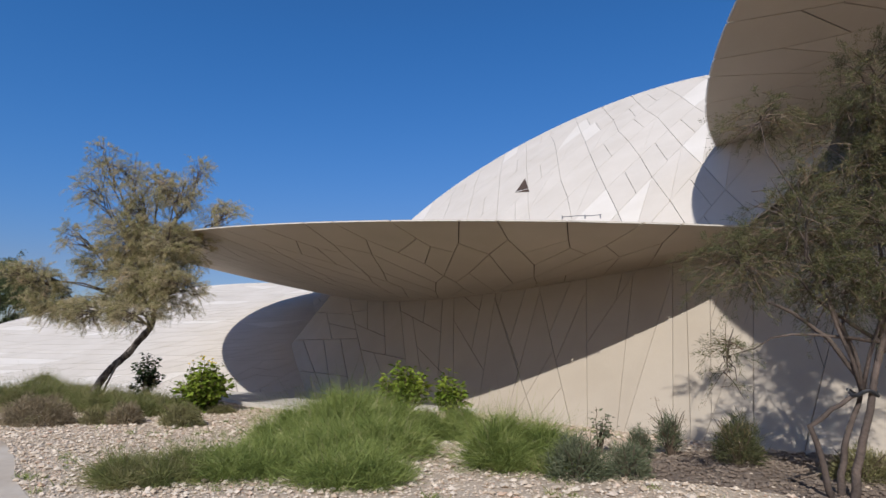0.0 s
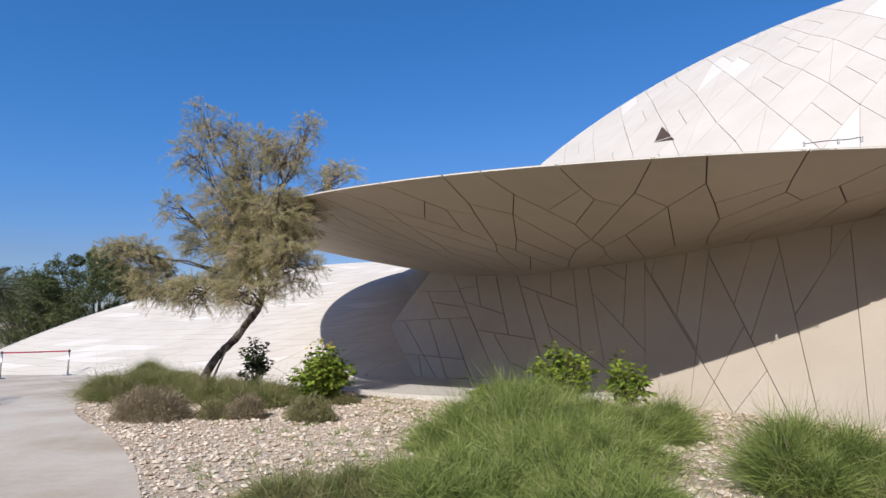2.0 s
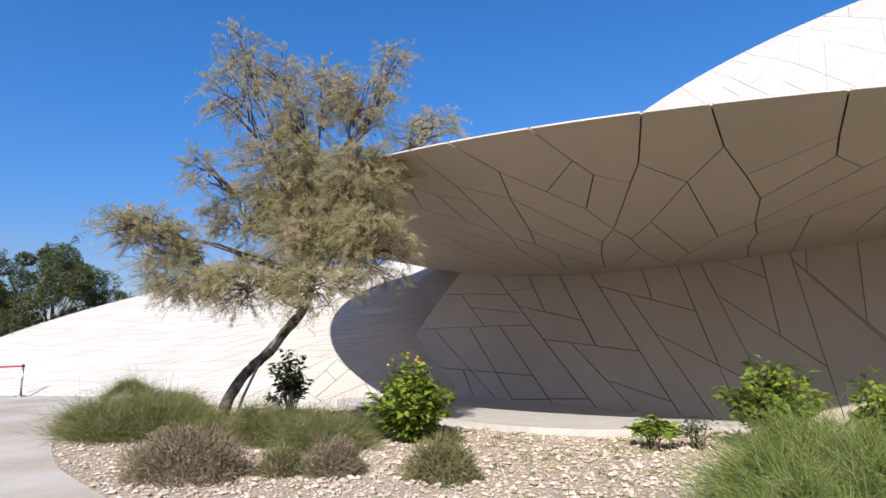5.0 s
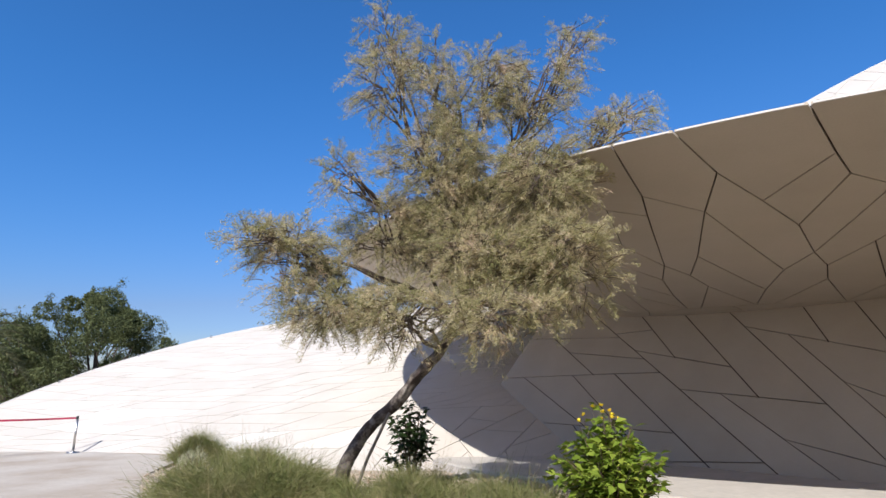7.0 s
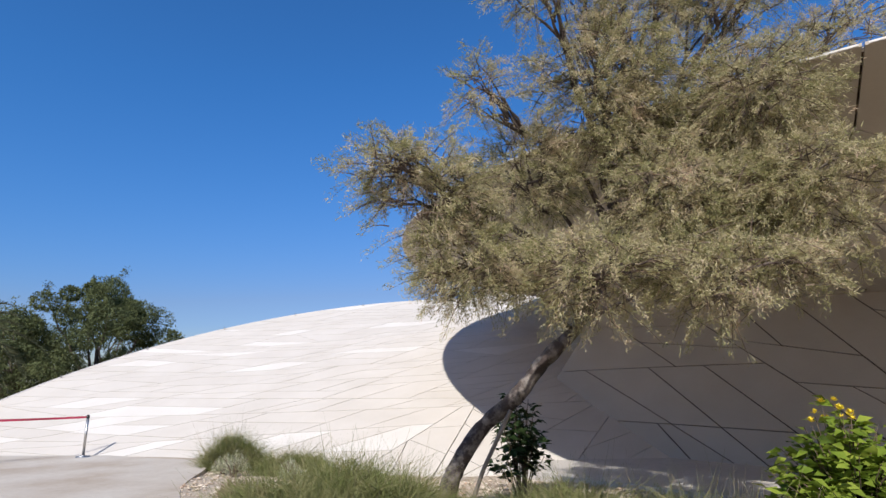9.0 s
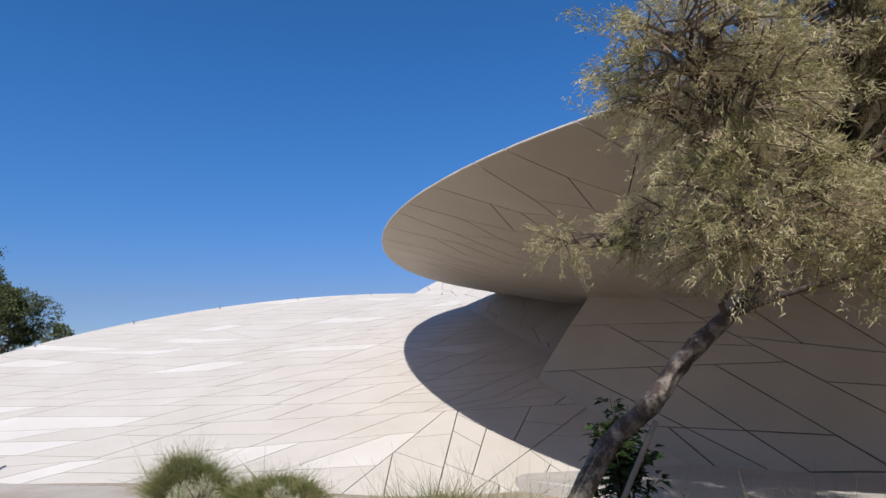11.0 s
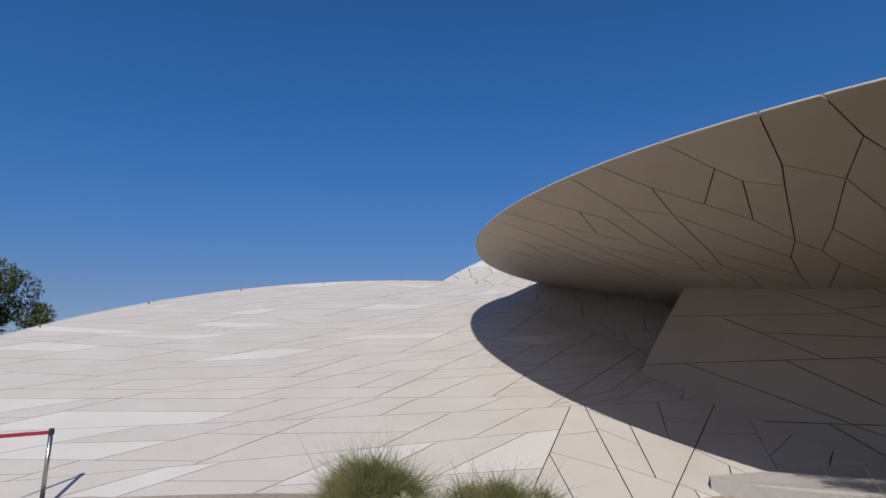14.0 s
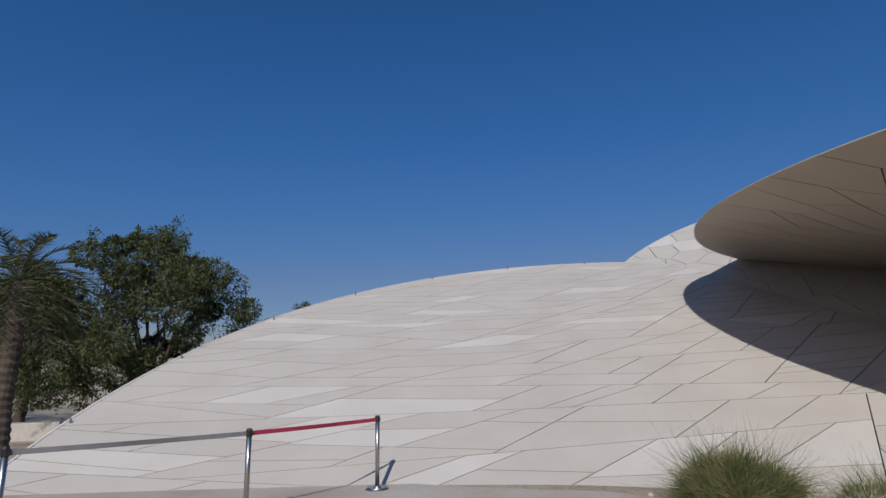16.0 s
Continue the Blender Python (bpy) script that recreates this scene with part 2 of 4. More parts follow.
def shards(poly, size, along, slender, rng, slant=0.25, cross=1.15, one_way=False):
    """Split a convex polygon again and again into long shards with T-joints. along(x, y): the shards' direction."""
    m = middle(poly)
    if area(poly) < (size(*m) if callable(size) else size) * rng.uniform(0.75, 1.6):
        return [poly]
    w = along(*m)
    d, s = (math.cos(w), math.sin(w)), (-math.sin(w), math.cos(w))
    long = max(p[0] * d[0] + p[1] * d[1] for p in poly) - min(p[0] * d[0] + p[1] * d[1] for p in poly)
    wide = max(p[0] * s[0] + p[1] * s[1] for p in poly) - min(p[0] * s[0] + p[1] * s[1] for p in poly)
    if long > (slender(*m) if callable(slender) else slender) * wide * rng.uniform(0.8, 1.25):
        w += (1 if one_way and rng.random() < 0.85 else rng.choice((-1, 1))) * cross + rng.uniform(-0.12, 0.12)
        shift = rng.uniform(-0.16, 0.16) * long
        at = (m[0] + d[0] * shift, m[1] + d[1] * shift)
    else:
        w += rng.uniform(-1, 1) * (slant(*m) if callable(slant) else slant)
        shift = rng.uniform(-0.16, 0.16) * wide
        at = (m[0] + s[0] * shift, m[1] + s[1] * shift)
    n = (-math.sin(w), math.cos(w))
    out = []
    for half in (clip(poly, at, n), clip(poly, at, (-n[0], -n[1]))):
        if len(half) > 2:
            out += shards(half, size, along, slender, rng, slant, cross, one_way) if area(half) > 0.05 else [half]
    return out


def cells(poly, step, rng, stretch=1.0):
    """Irregular many-sided cells about step wide in a convex polygon; stretch: longer in the first direction."""
    xs, ys = [p[0] / stretch for p in poly], [p[1] for p in poly]
    seeds = []
    y, row = min(ys) - step, 0
    while y < max(ys) + step:
        x = min(xs) - step + (row % 2) * step / 2
        while x < max(xs) + step:
            seeds.append((x + rng.uniform(-0.36, 0.36) * step, y + rng.uniform(-0.36, 0.36) * step))
            x += step
        y, row = y + step * 0.9, row + 1
    out = []
    flat = [(p[0] / stretch, p[1]) for p in poly]
    for s in seeds:
        cell = flat
        for q in seeds:
            dx, dy = q[0] - s[0], q[1] - s[1]
            if q is s or dx * dx + dy * dy > (3.2 * step) ** 2:
                continue
            cell = clip(cell, ((s[0] + q[0]) / 2, (s[1] + q[1]) / 2), (-dx, -dy))
            if len(cell) < 3:
                break
        if len(cell) > 2 and area(cell) > 0.04:
            out.append([(p[0] * stretch, p[1]) for p in cell])
    return out


def diamonds(poly, wide, high, tilt, rng):
    """Tall uneven lozenges over a convex polygon, some of them cut in two; wide and high: half their size."""
    c, s = math.cos(tilt), math.sin(tilt)
    reach = max(math.hypot(*p) for p in poly)
    m = middle(poly)
    n = int(reach / min(wide, high)) + 2
    knots = {}

    def knot(i, j):
        if (i, j) not in knots:
            u, v = (i - j) * wide + rng.uniform(-0.06, 0.06) * wide, (i + j) * high + rng.uniform(-0.05, 0.05) * high
            knots[i, j] = (m[0] + u * c - v * s, m[1] + u * s + v * c)
        return knots[i, j]

    turn = 1 if sum(a[0] * b[1] - b[0] * a[1] for a, b in zip(poly, poly[1:] + poly[:1])) > 0 else -1
    out = []
    for i in range(-n, n):
        for j in range(-n, n):
            if abs(i - j) * wide > reach + 1 or abs(i + j) * high > reach + 2:
                continue
            q = [knot(i, j), knot(i + 1, j), knot(i + 1, j + 1), knot(i, j + 1)]
            how = rng.random()
            if how < 0.2:
                pieces = [[q[0], q[1], q[2]], [q[0], q[2], q[3]]]
            elif how < 0.45:
                k = rng.uniform(0.35, 0.65)
                a, b = [(p[0] + (r[0] - p[0]) * k, p[1] + (r[1] - p[1]) * k) for p, r in ((q[0], q[1]), (q[3], q[2]))]
                pieces = [[q[0], a, b, q[3]], [a, q[1], q[2], b]]
            else:
                pieces = [q]
            for piece in pieces:
                for a, b in zip(poly, poly[1:] + poly[:1]):
                    piece = clip(piece, a, (-(b[1] - a[1]) * turn, (b[0] - a[0]) * turn))
                    if len(piece) < 3:
                        break
                if len(piece) > 2 and area(piece) > 0.02:
                    out.append(piece)
    return out


def inside(x, y, poly):
    odd = False
    for (ax, ay), (bx, by) in zip(poly, poly[1:] + poly[:1]):
        if (ay > y) != (by > y) and x < (bx - ax) * (y - ay) / (by - ay) + ax:
            odd = not odd
    return odd


def scored(pieces, seams):
    """Cut pieces along straight seams, each only where it runs; a seam ends at the joints cut before it."""
    for au, av, bu, bv in seams:
        out = []
        dots = [(au + (bu - au) * k / 20, av + (bv - av) * k / 20) for k in range(2, 19)]
        for poly in pieces:
            if sum(inside(*p, poly) for p in dots) < 3:
                out.append(poly)
                continue
            n = (av - bv, bu - au)
            out += [q for q in (clip(poly, (au, av), n), clip(poly, (au, av), (-n[0], -n[1]))) if len(q) > 2 and area(q) > 0.02]
        pieces = out
    return pieces


class Disc:
    """A lens face: a round rim about centre, square to axis, with the middle raised by sag. side: the clad side, along the axis or against it. warp: a slight saddle; flat: the angle, share and width of a flattened side."""

    def __init__(self, centre, axis, radius, sag, power=2.0, side=1, warp=(0.0, 0.0), flat=(0.0, 0.0, 1.0)):
        self.c, self.n = Vector(centre), Vector(axis).normalized()
        self.e = Vector((0, 0, 1)).cross(self.n).normalized()
        self.g = self.n.cross(self.e)
        self.radius, self.sag, self.power, self.side, self.warp, self.flat = radius, sag, power, side, warp, flat

    def at(self, u, v, depth=0.0):
        r = min(1.0, math.hypot(u, v) / self.radius)
        off = (math.atan2(v, u) - self.flat[0] + math.pi) % (2 * math.pi) - math.pi
        drawn = 1 - self.flat[1] * math.exp(-(off / self.flat[2]) ** 2)
        u, v = u * drawn, v * drawn
        saddle = (self.warp[0] * (u * u - v * v) + self.warp[1] * 2 * u * v) / self.radius ** 2
        return self.c + u * self.e + v * self.g + self.n * (self.sag * (1 - r ** self.power) + saddle - self.side * depth)

    def local(self, x, y, z):
        d = Vector((x, y, z)) - self.c
        return d.dot(self.e), d.dot(self.g)

    def v_at(self, z):
        """The line of the disc at a height."""
        return (z - self.c.z) / self.g.z

    def outline(self, cuts=(), steps=120, inset=0.0):
        poly = [((self.radius - inset) * math.cos(2 * math.pi * k / steps), (self.radius - inset) * math.sin(2 * math.pi * k / steps)) for k in range(steps)]
        for p, n in cuts:
            poly = clip(poly, p, n)
        return poly


def drawn_in(poly, by):
    """A simple polygon, its turn +1 or -1 given by its order, with every edge moved inwards."""
    turn = 1 if sum(a[0] * b[1] - b[0] * a[1] for a, b in zip(poly, poly[1:] + poly[:1])) > 0 else -1
    poly = [p for p, q in zip(poly, poly[1:] + poly[:1]) if math.hypot(p[0] - q[0], p[1] - q[1]) > 0.012]
    out = []
    for o, p, q in zip(poly[-1:] + poly[:-1], poly, poly[1:] + poly[:1]):
        a, b = Vector((p[0] - o[0], p[1] - o[1])).normalized(), Vector((q[0] - p[0], q[1] - p[1])).normalized()
        n = Vector((-a.y - b.y, a.x + b.x)) * turn
        if n.length < 1e-3:
            n = Vector((-a.y, a.x)) * turn
        n.normalize()
        way = n * (by / max(0.35, n.dot(Vector((-a.y, a.x)) * turn)))
        out.append((p[0] + way.x, p[1] + way.y))
    return out, turn


def panel_mesh(disc, poly, gap, thick, depth=0.0, reach=0.7):
    """One panel: the polygon drawn in by half the gap, laid on the disc, with its edges turned in."""
    if len(poly) < 3 or area(poly) < 0.012:
        return None
    shape, turn = drawn_in(poly, gap / 2)
    if len(shape) < 3 or area(shape) < 0.01 or area(shape) > area(poly):
        return None
    ring = []
    for a, b in zip(shape, shape[1:] + shape[:1]):
        d = math.hypot(b[0] - a[0], b[1] - a[1])
        for k in range(max(1, math.ceil(d / reach))):
            f = k / max(1, math.ceil(d / reach))
            ring.append((a[0] + f * (b[0] - a[0]), a[1] + f * (b[1] - a[1])))
    n = len(ring)
    verts = [disc.at(*p, depth) for p in ring] + [disc.at(*p, depth + thick) for p in ring]
    m = middle(ring)
    if all(turn * ((a[0] - m[0]) * (b[1] - m[1]) - (b[0] - m[0]) * (a[1] - m[1])) > 0 for a, b in zip(ring, ring[1:] + ring[:1])):
        verts += [disc.at(m[0] + (p[0] - m[0]) * 0.45, m[1] + (p[1] - m[1]) * 0.45, depth) for p in ring] + [disc.at(*m, depth)]
        faces = [f for i in range(n) for f in ((3 * n, 2 * n + i, 2 * n + (i + 1) % n), (2 * n + i, i, (i + 1) % n, 2 * n + (i + 1) % n))]
    else:
        faces = []
        for a, b, c in tessellate_polygon([[Vector((*p, 0)) for p in ring]]):
            way = (ring[b][0] - ring[a][0]) * (ring[c][1] - ring[a][1]) - (ring[c][0] - ring[a][0]) * (ring[b][1] - ring[a][1])
            faces.append((a, b, c) if way * turn > 0 else (a, c, b))
    faces += [(i, n + i, n + (i + 1) % n, (i + 1) % n) for i in range(n)]
    if turn * disc.side < 0:
        faces = [f[::-1] for f in faces]
    return verts, faces


def clad(disc, name, polys, gap, thick, material, parent, near, limit=290):
    """Panels as parts of their own, the ones nearest to the line walked first; the rest as one part."""
    polys = sorted(polys, key=lambda p: (disc.at(*middle(p)) - Vector(near)).length)
    rest = []
    for i, poly in enumerate(polys):
        made = panel_mesh(disc, poly, gap(*middle(poly)) if callable(gap) else gap, thick)
        if not made:
            continue
        if i < limit:
            mesh_object(name, *made, material, parent)
        else:
            rest.append(made)
    if rest:
        tagged(mesh_object(name + "_field", *join(rest), material, parent), kind="stuff")


def shell(disc, poly, depth, rings=10):
    """The backing under the panels, in the outline poly."""
    poly = [(a[0] + (b[0] - a[0]) * k / n, a[1] + (b[1] - a[1]) * k / n) for a, b in zip(poly, poly[1:] + poly[:1])
            for n in [max(1, math.ceil(math.hypot(b[0] - a[0], b[1] - a[1]) / 0.6))] for k in range(n)]
    m = middle(poly)
    verts = [disc.at(*m, depth)]
    for r in range(1, rings + 1):
        verts += [disc.at(m[0] + (p[0] - m[0]) * r / rings, m[1] + (p[1] - m[1]) * r / rings, depth) for p in poly]
    n, faces = len(poly), []
    for i in range(n):
        j = (i + 1) % n
        faces.append((0, 1 + i, 1 + j))
        for r in range(rings - 1):
            faces.append((1 + r * n + i, 1 + (r + 1) * n + i, 1 + (r + 1) * n + j, 1 + r * n + j))
    return verts, faces


def lip(disc, start, end, low, high, wide, steps=160):
    """The thin edge of a disc, from one angle to another."""
    verts, faces = [], []
    for k in range(steps + 1):
        w = start + (end - start) * k / steps
        for r, h in ((disc.radius, low), (disc.radius, high), (disc.radius - wide, high), (disc.radius - wide, low)):
            verts.append(disc.at(disc.radius * math.cos(w), disc.radius * math.sin(w)) + (r - disc.radius) * (math.cos(w) * disc.e + math.sin(w) * disc.g) + disc.n * h)
    for k in range(steps):
        for q in range(4):
            a, b = 4 * k + q, 4 * k + (q + 1) % 4
            faces.append((a, b, b + 4, a + 4))
    faces += [(0, 3, 2, 1), tuple(4 * steps + q for q in range(4))]
    return verts, faces


museum = thing("museum_building", "sand-coloured museum of interlocking tilted discs clad in irregular concrete panels", "building")
canopy = Disc((1.379, 25.712, 4.654), (0.0218, -0.0492, 0.9986), 14.063, -1.922, 1.497, -1, (0.202, -0.064), (radians(110), 0.11, radians(25)))
leaning = Disc((8.116, 7.869, -5.682), (-0.519, -0.691, 0.5032), 25.624, 1.905)
low_disc = Disc((-12.442, 22.258, 0.429), (0.0287, -0.389, 0.9208), 12.792, -0.138)
upper = Disc((2.637, 19.259, 6.441), (-0.4167, -0.5266, 0.741), 7.42, 0.355)
rear = Disc((-2.65, 27.603, 3.017), (-0.1436, -0.4875, 0.8613), 12.651, 0.3)
high_disc = Disc((19.797, 9.429, 9.614), (-0.1911, 0.0714, 0.979), 15.254, -4.05, 0.85, -1)

# the overhanging canopy: underside, thin notched edge and flat top; one pattern of joints goes round in equal sectors
KNOTS = {"h0": (-0.047, 14.05), "g0": (0.33, 14.05), "d0": (0.74, 14.05), "h1": (0.0, 12.99), "g1": (0.387, 13.03), "g2": (0.428, 12.49), "g3": (0.102, 12.04), "g4": (0.205, 11.1),
         "d1": (0.654, 12.71), "d2": (0.841, 11.94), "e": (0.573, 12.07), "k1": (0.235, 9.9), "k2": (0.29, 9.2), "n1": (0.55, 10.2), "m1": (0.0, 9.1), "x": (0.72, 7.9), "p1": (0.27, 8.4),
         "y": (0.40, 6.7), "z": (0.62, 6.7)}
# a star marks a knot of the next sector
SECTOR_PANELS = ("h0 g0 g1 g3 h1", "g0 d0 d1 e g2 g1", "d0 h0* h1* d2 d1", "g1 g2 g4 g3", "g2 e k1 g4", "d1 d2 n1 k2 k1 e", "d2 h1* g3* g4* k1* m1*", "d2 m1* x n1", "k2 n1 x y p1",
                 "m1* k1* k2* p1* z y x", "p1* y* z")


class Rosette:
    """The pattern of joints, laid round a disc: how many sectors, where the first begins, and how deep the pattern goes."""

    def __init__(self, sectors, first, rim, depth=1.0):
        self.sectors, self.first, self.rim, self.depth = sectors, first, rim, depth

    def knot(self, name, n):
        share, r = KNOTS[name.rstrip("*")]
        w = self.first + 2 * math.pi / self.sectors * (n + share + name.count("*"))
        r = self.rim - (14.05 - r) * self.depth
        return r * math.cos(w), r * math.sin(w)

    def panel(self, names, n):
        """One panel of a sector; the edges along the rim follow its curve."""
        out, names = [], names.split()
        for a, b in zip(names, names[1:] + names[:1]):
            out.append(self.knot(a, n))
            if a.rstrip("*")[1:] == "0" and b.rstrip("*")[1:] == "0":
                w0, w1 = [math.atan2(*self.knot(q, n)[::-1]) for q in (a, b)]
                turn = (w1 - w0 + math.pi) % (2 * math.pi) - math.pi
                out += [(self.rim * math.cos(w0 + turn * k / 4), self.rim * math.sin(w0 + turn * k / 4)) for k in (1, 2, 3)]
        return out

    def panels(self):
        return [self.panel(names, n) for n in range(self.sectors) for names in SECTOR_PANELS]

    def inner(self):
        return [self.knot(q, n) for n in range(self.sectors) for q in ("y", "z")]

    def edge(self, disc, gap):
        """The thin edge of the disc, open at every joint."""
        at = sorted(self.first + 2 * math.pi / self.sectors * (n + KNOTS[q][0]) for n in range(self.sectors) for q in ("h0", "g0", "d0"))
        return join([lip(disc, a + gap, b - gap, -0.004, 0.012, 0.012, 5) for a, b in zip(at, at[1:] + [at[0] + 2 * math.pi])])


rng = random.Random(11)
body = mesh_object("canopy_disc", *shell(canopy, canopy.outline(inset=0.13), 0.05, 24), JOINT, museum, "overhanging round canopy with a panelled underside", True)
rosette = Rosette(27, radians(-140.8), 14.05)
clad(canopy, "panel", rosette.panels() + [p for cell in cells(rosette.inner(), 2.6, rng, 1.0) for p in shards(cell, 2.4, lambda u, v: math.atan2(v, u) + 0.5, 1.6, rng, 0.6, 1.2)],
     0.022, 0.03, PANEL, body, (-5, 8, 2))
mesh_object("rim_edge", *rosette.edge(canopy, 0.0025), RIM, body)
top = Disc(canopy.c + canopy.n * 0.012, canopy.n, canopy.radius - 0.13, 0.2, 2.0, 1, canopy.warp, canopy.flat)
mesh_object("roof_top", *shell(top, top.outline(), 0.0, 8), RIM, body, "", True)

# the leaning wall disc under it
def rightward(u):
    """From the slanted shards at one end of the wall to the upright ones at the other."""
    return max(0.0, min(1.0, (u + 18) / 7))


rng = random.Random(23)
cuts = [((0, leaning.v_at(-1.5)), (0, 1)), ((0, leaning.v_at(4.25)), (0, -1)), ((13.5, 0), (-1, 0))]
zone = leaning.outline(cuts, 200)
body = mesh_object("leaning_disc", *shell(leaning, leaning.outline([((0, leaning.v_at(-1.6)), (0, 1)), ((0, leaning.v_at(4.4)), (0, -1)), ((14, 0), (-1, 0))], 200), 0.034, 16), JOINT, museum,
                   "leaning wall disc with dark open joints")
LONG_SEAMS = ((-20.86, 10.46, -15.19, 5.78), (-16.79, 9.79, -13.78, 6.23), (-14.31, 9.57, -12.70, 6.48), (-13.76, 9.54, -12.21, 6.73), (-11.91, 9.37, -11.23, 7.11), (-17.69, 7.81, -14.73, 7.32),
         (-17.88, 9.88, -15.92, 7.54), (-19.02, 9.01, -16.53, 8.27), (-19.20, 10.13, -17.95, 8.69), (-16.36, 9.29, -13.66, 8.25), (-15.45, 8.94, -13.13, 6.21), (-15.18, 9.54, -14.72, 8.67),
         (-16.66, 7.62, -14.28, 5.80), (-15.45, 6.65, -13.31, 6.05), (-14.41, 7.73, -12.39, 6.65), (-13.20, 8.57, -11.23, 6.95), (-12.45, 9.39, -11.93, 7.54), (-13.26, 9.48, -12.33, 8.90),
         (-11.79, 9.12, -11.23, 8.41))
END_SEAMS = ((-23.80, 8.72, -18.33, 8.31), (-22.37, 9.98, -19.79, 9.56), (-22.37, 9.98, -20.36, 8.49), (-21.53, 9.33, -18.88, 8.77), (-21.09, 8.53, -19.04, 6.91), (-19.61, 8.41, -16.82, 6.14),
         (-19.95, 6.95, -17.57, 6.75), (-18.52, 6.08, -15.64, 6.17), (-22.63, 8.39, -18.42, 6.00), (-10.28, 9.30, -9.85, 5.49), (-10.28, 9.30, -8.30, 5.94), (-8.80, 9.18, -8.04, 6.67),
         (-8.79, 9.18, -9.03, 6.90), (-11.72, 9.07, -10.05, 6.98), (-9.37, 9.29, -9.47, 7.78), (-7.83, 8.87, -8.31, 7.61), (-10.81, 9.31, -10.65, 7.78), (-8.68, 6.38, -9.11, 5.52),
         (-9.22, 7.27, -9.74, 5.45))
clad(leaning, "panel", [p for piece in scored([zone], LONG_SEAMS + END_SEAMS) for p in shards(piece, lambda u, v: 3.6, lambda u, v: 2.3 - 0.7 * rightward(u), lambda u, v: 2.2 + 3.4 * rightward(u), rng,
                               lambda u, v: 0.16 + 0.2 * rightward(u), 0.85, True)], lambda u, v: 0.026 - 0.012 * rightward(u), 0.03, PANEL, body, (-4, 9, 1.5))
mesh_object("rim_edge", *lip(leaning, math.pi - math.asin(leaning.v_at(4.2) / leaning.radius), math.pi - math.asin(leaning.v_at(-1.0) / leaning.radius), -0.35, -0.004, 0.3, 120), PANEL, body)

# the low white disc that dips into the ground
rng = random.Random(5)
zone = low_disc.outline([((0, low_disc.v_at(-0.55)), (0, 1))], 180)
body = mesh_object("low_disc", *shell(low_disc, low_disc.outline([((0, low_disc.v_at(-0.7)), (0, 1))], 180), 0.04, 10), JOINT, museum, "low pale disc sloping up from the ground")
# broad many-sided panels at the foot beside the leaning wall, long shards elsewhere
corner = (1.5, 1.75)
left_of, foot_of = (-0.85, 0.53), (-0.06, 1.0)
under = clip(zone, corner, (-foot_of[0], -foot_of[1]))
foot_zone = clip(under, corner, (-left_of[0], -left_of[1]))
long_zones = [clip(zone, corner, foot_of), clip(under, corner, left_of)]
clad(low_disc, "panel", [p for z in long_zones for p in shards(z, 1.6, lambda u, v: 0.13 + 0.022 * u, 3.6, rng, 0.10, 0.58, True)] + shards(foot_zone, 1.35, lambda u, v: 1.35 - 0.1 * u, 1.6, rng, 0.3, 1.15), 0.022, 0.03, PANEL_PALE, body, (-15, 12, 1.5))
mesh_object("rim_edge", *lip(low_disc, -0.2 * math.pi, 1.2 * math.pi, -0.14, 0.012, 0.05, 200), RIM, body)
for k in range(11):
    w = math.pi * (0.30 + 0.075 * k)
    foot = low_disc.c + (low_disc.radius - 0.12) * (math.cos(w) * low_disc.e + math.sin(w) * low_disc.g)
    mesh_object("rim_stud", *tube([foot, foot + low_disc.n * 0.05, foot + low_disc.n * 0.11], [0.03, 0.014, 0.012], 8), CABLE, body)

# the disc behind it
rng = random.Random(8)
side_cut = (rear.local(-2.0, 30, 5), (-1, 0))
zone = rear.outline([((0, rear.v_at(1.2)), (0, 1)), side_cut], 120)
body = mesh_object("rear_disc", *shell(rear, rear.outline([((0, rear.v_at(1.0)), (0, 1)), side_cut], 120), 0.04, 8), JOINT, museum, "pale disc rising behind the low disc")
clad(rear, "panel", cells(zone, 1.35, rng, 0.8), 0.022, 0.035, PANEL_PALE, body, (-14, 12, 1.5))
mesh_object("rim_edge", *lip(rear, math.acos(side_cut[0][0] / rear.radius), math.pi, -0.14, 0.012, 0.05, 120), RIM, body)

# the steep disc over the canopy
rng = random.Random(16)
zone = upper.outline([((0, upper.v_at(3.9)), (0, 1))], 120)
body = mesh_object("upper_disc", *shell(upper, zone, 0.05, 8), JOINT, museum, "steep pale disc above the canopy")
clad(upper, "panel", diamonds(zone, 0.60, 1.5, 0.16, rng), 0.012, 0.035, PANEL_PALE, body, (0, 4, 1.5))
mesh_object("rim_edge", *lip(upper, -0.1 * math.pi, 1.1 * math.pi, -0.14, 0.012, 0.05, 120), RIM, body)

# the highest disc, seen from below
rng = random.Random(31)
body = mesh_object("high_disc", *shell(high_disc, high_disc.outline(inset=0.12), 0.05, 14), JOINT, museum, "high tilted disc seen from below", True)
rosette = Rosette(33, radians(282.5), 15.24, 0.95)
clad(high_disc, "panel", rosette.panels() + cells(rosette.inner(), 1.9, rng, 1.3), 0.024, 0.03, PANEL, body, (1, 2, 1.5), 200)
mesh_object("rim_edge", *rosette.edge(high_disc, 0.0025), RIM, body)
top = Disc(high_disc.c + high_disc.n * 0.012, high_disc.n, high_disc.radius - 0.12, 0.3)
mesh_object("roof_top", *shell(top, top.outline(), 0.0, 6), RIM, body, "", True)


# ---- ground ----
def ease(k):
    k = max(0.0, min(1.0, k))
    return k * k * (3 - 2 * k)


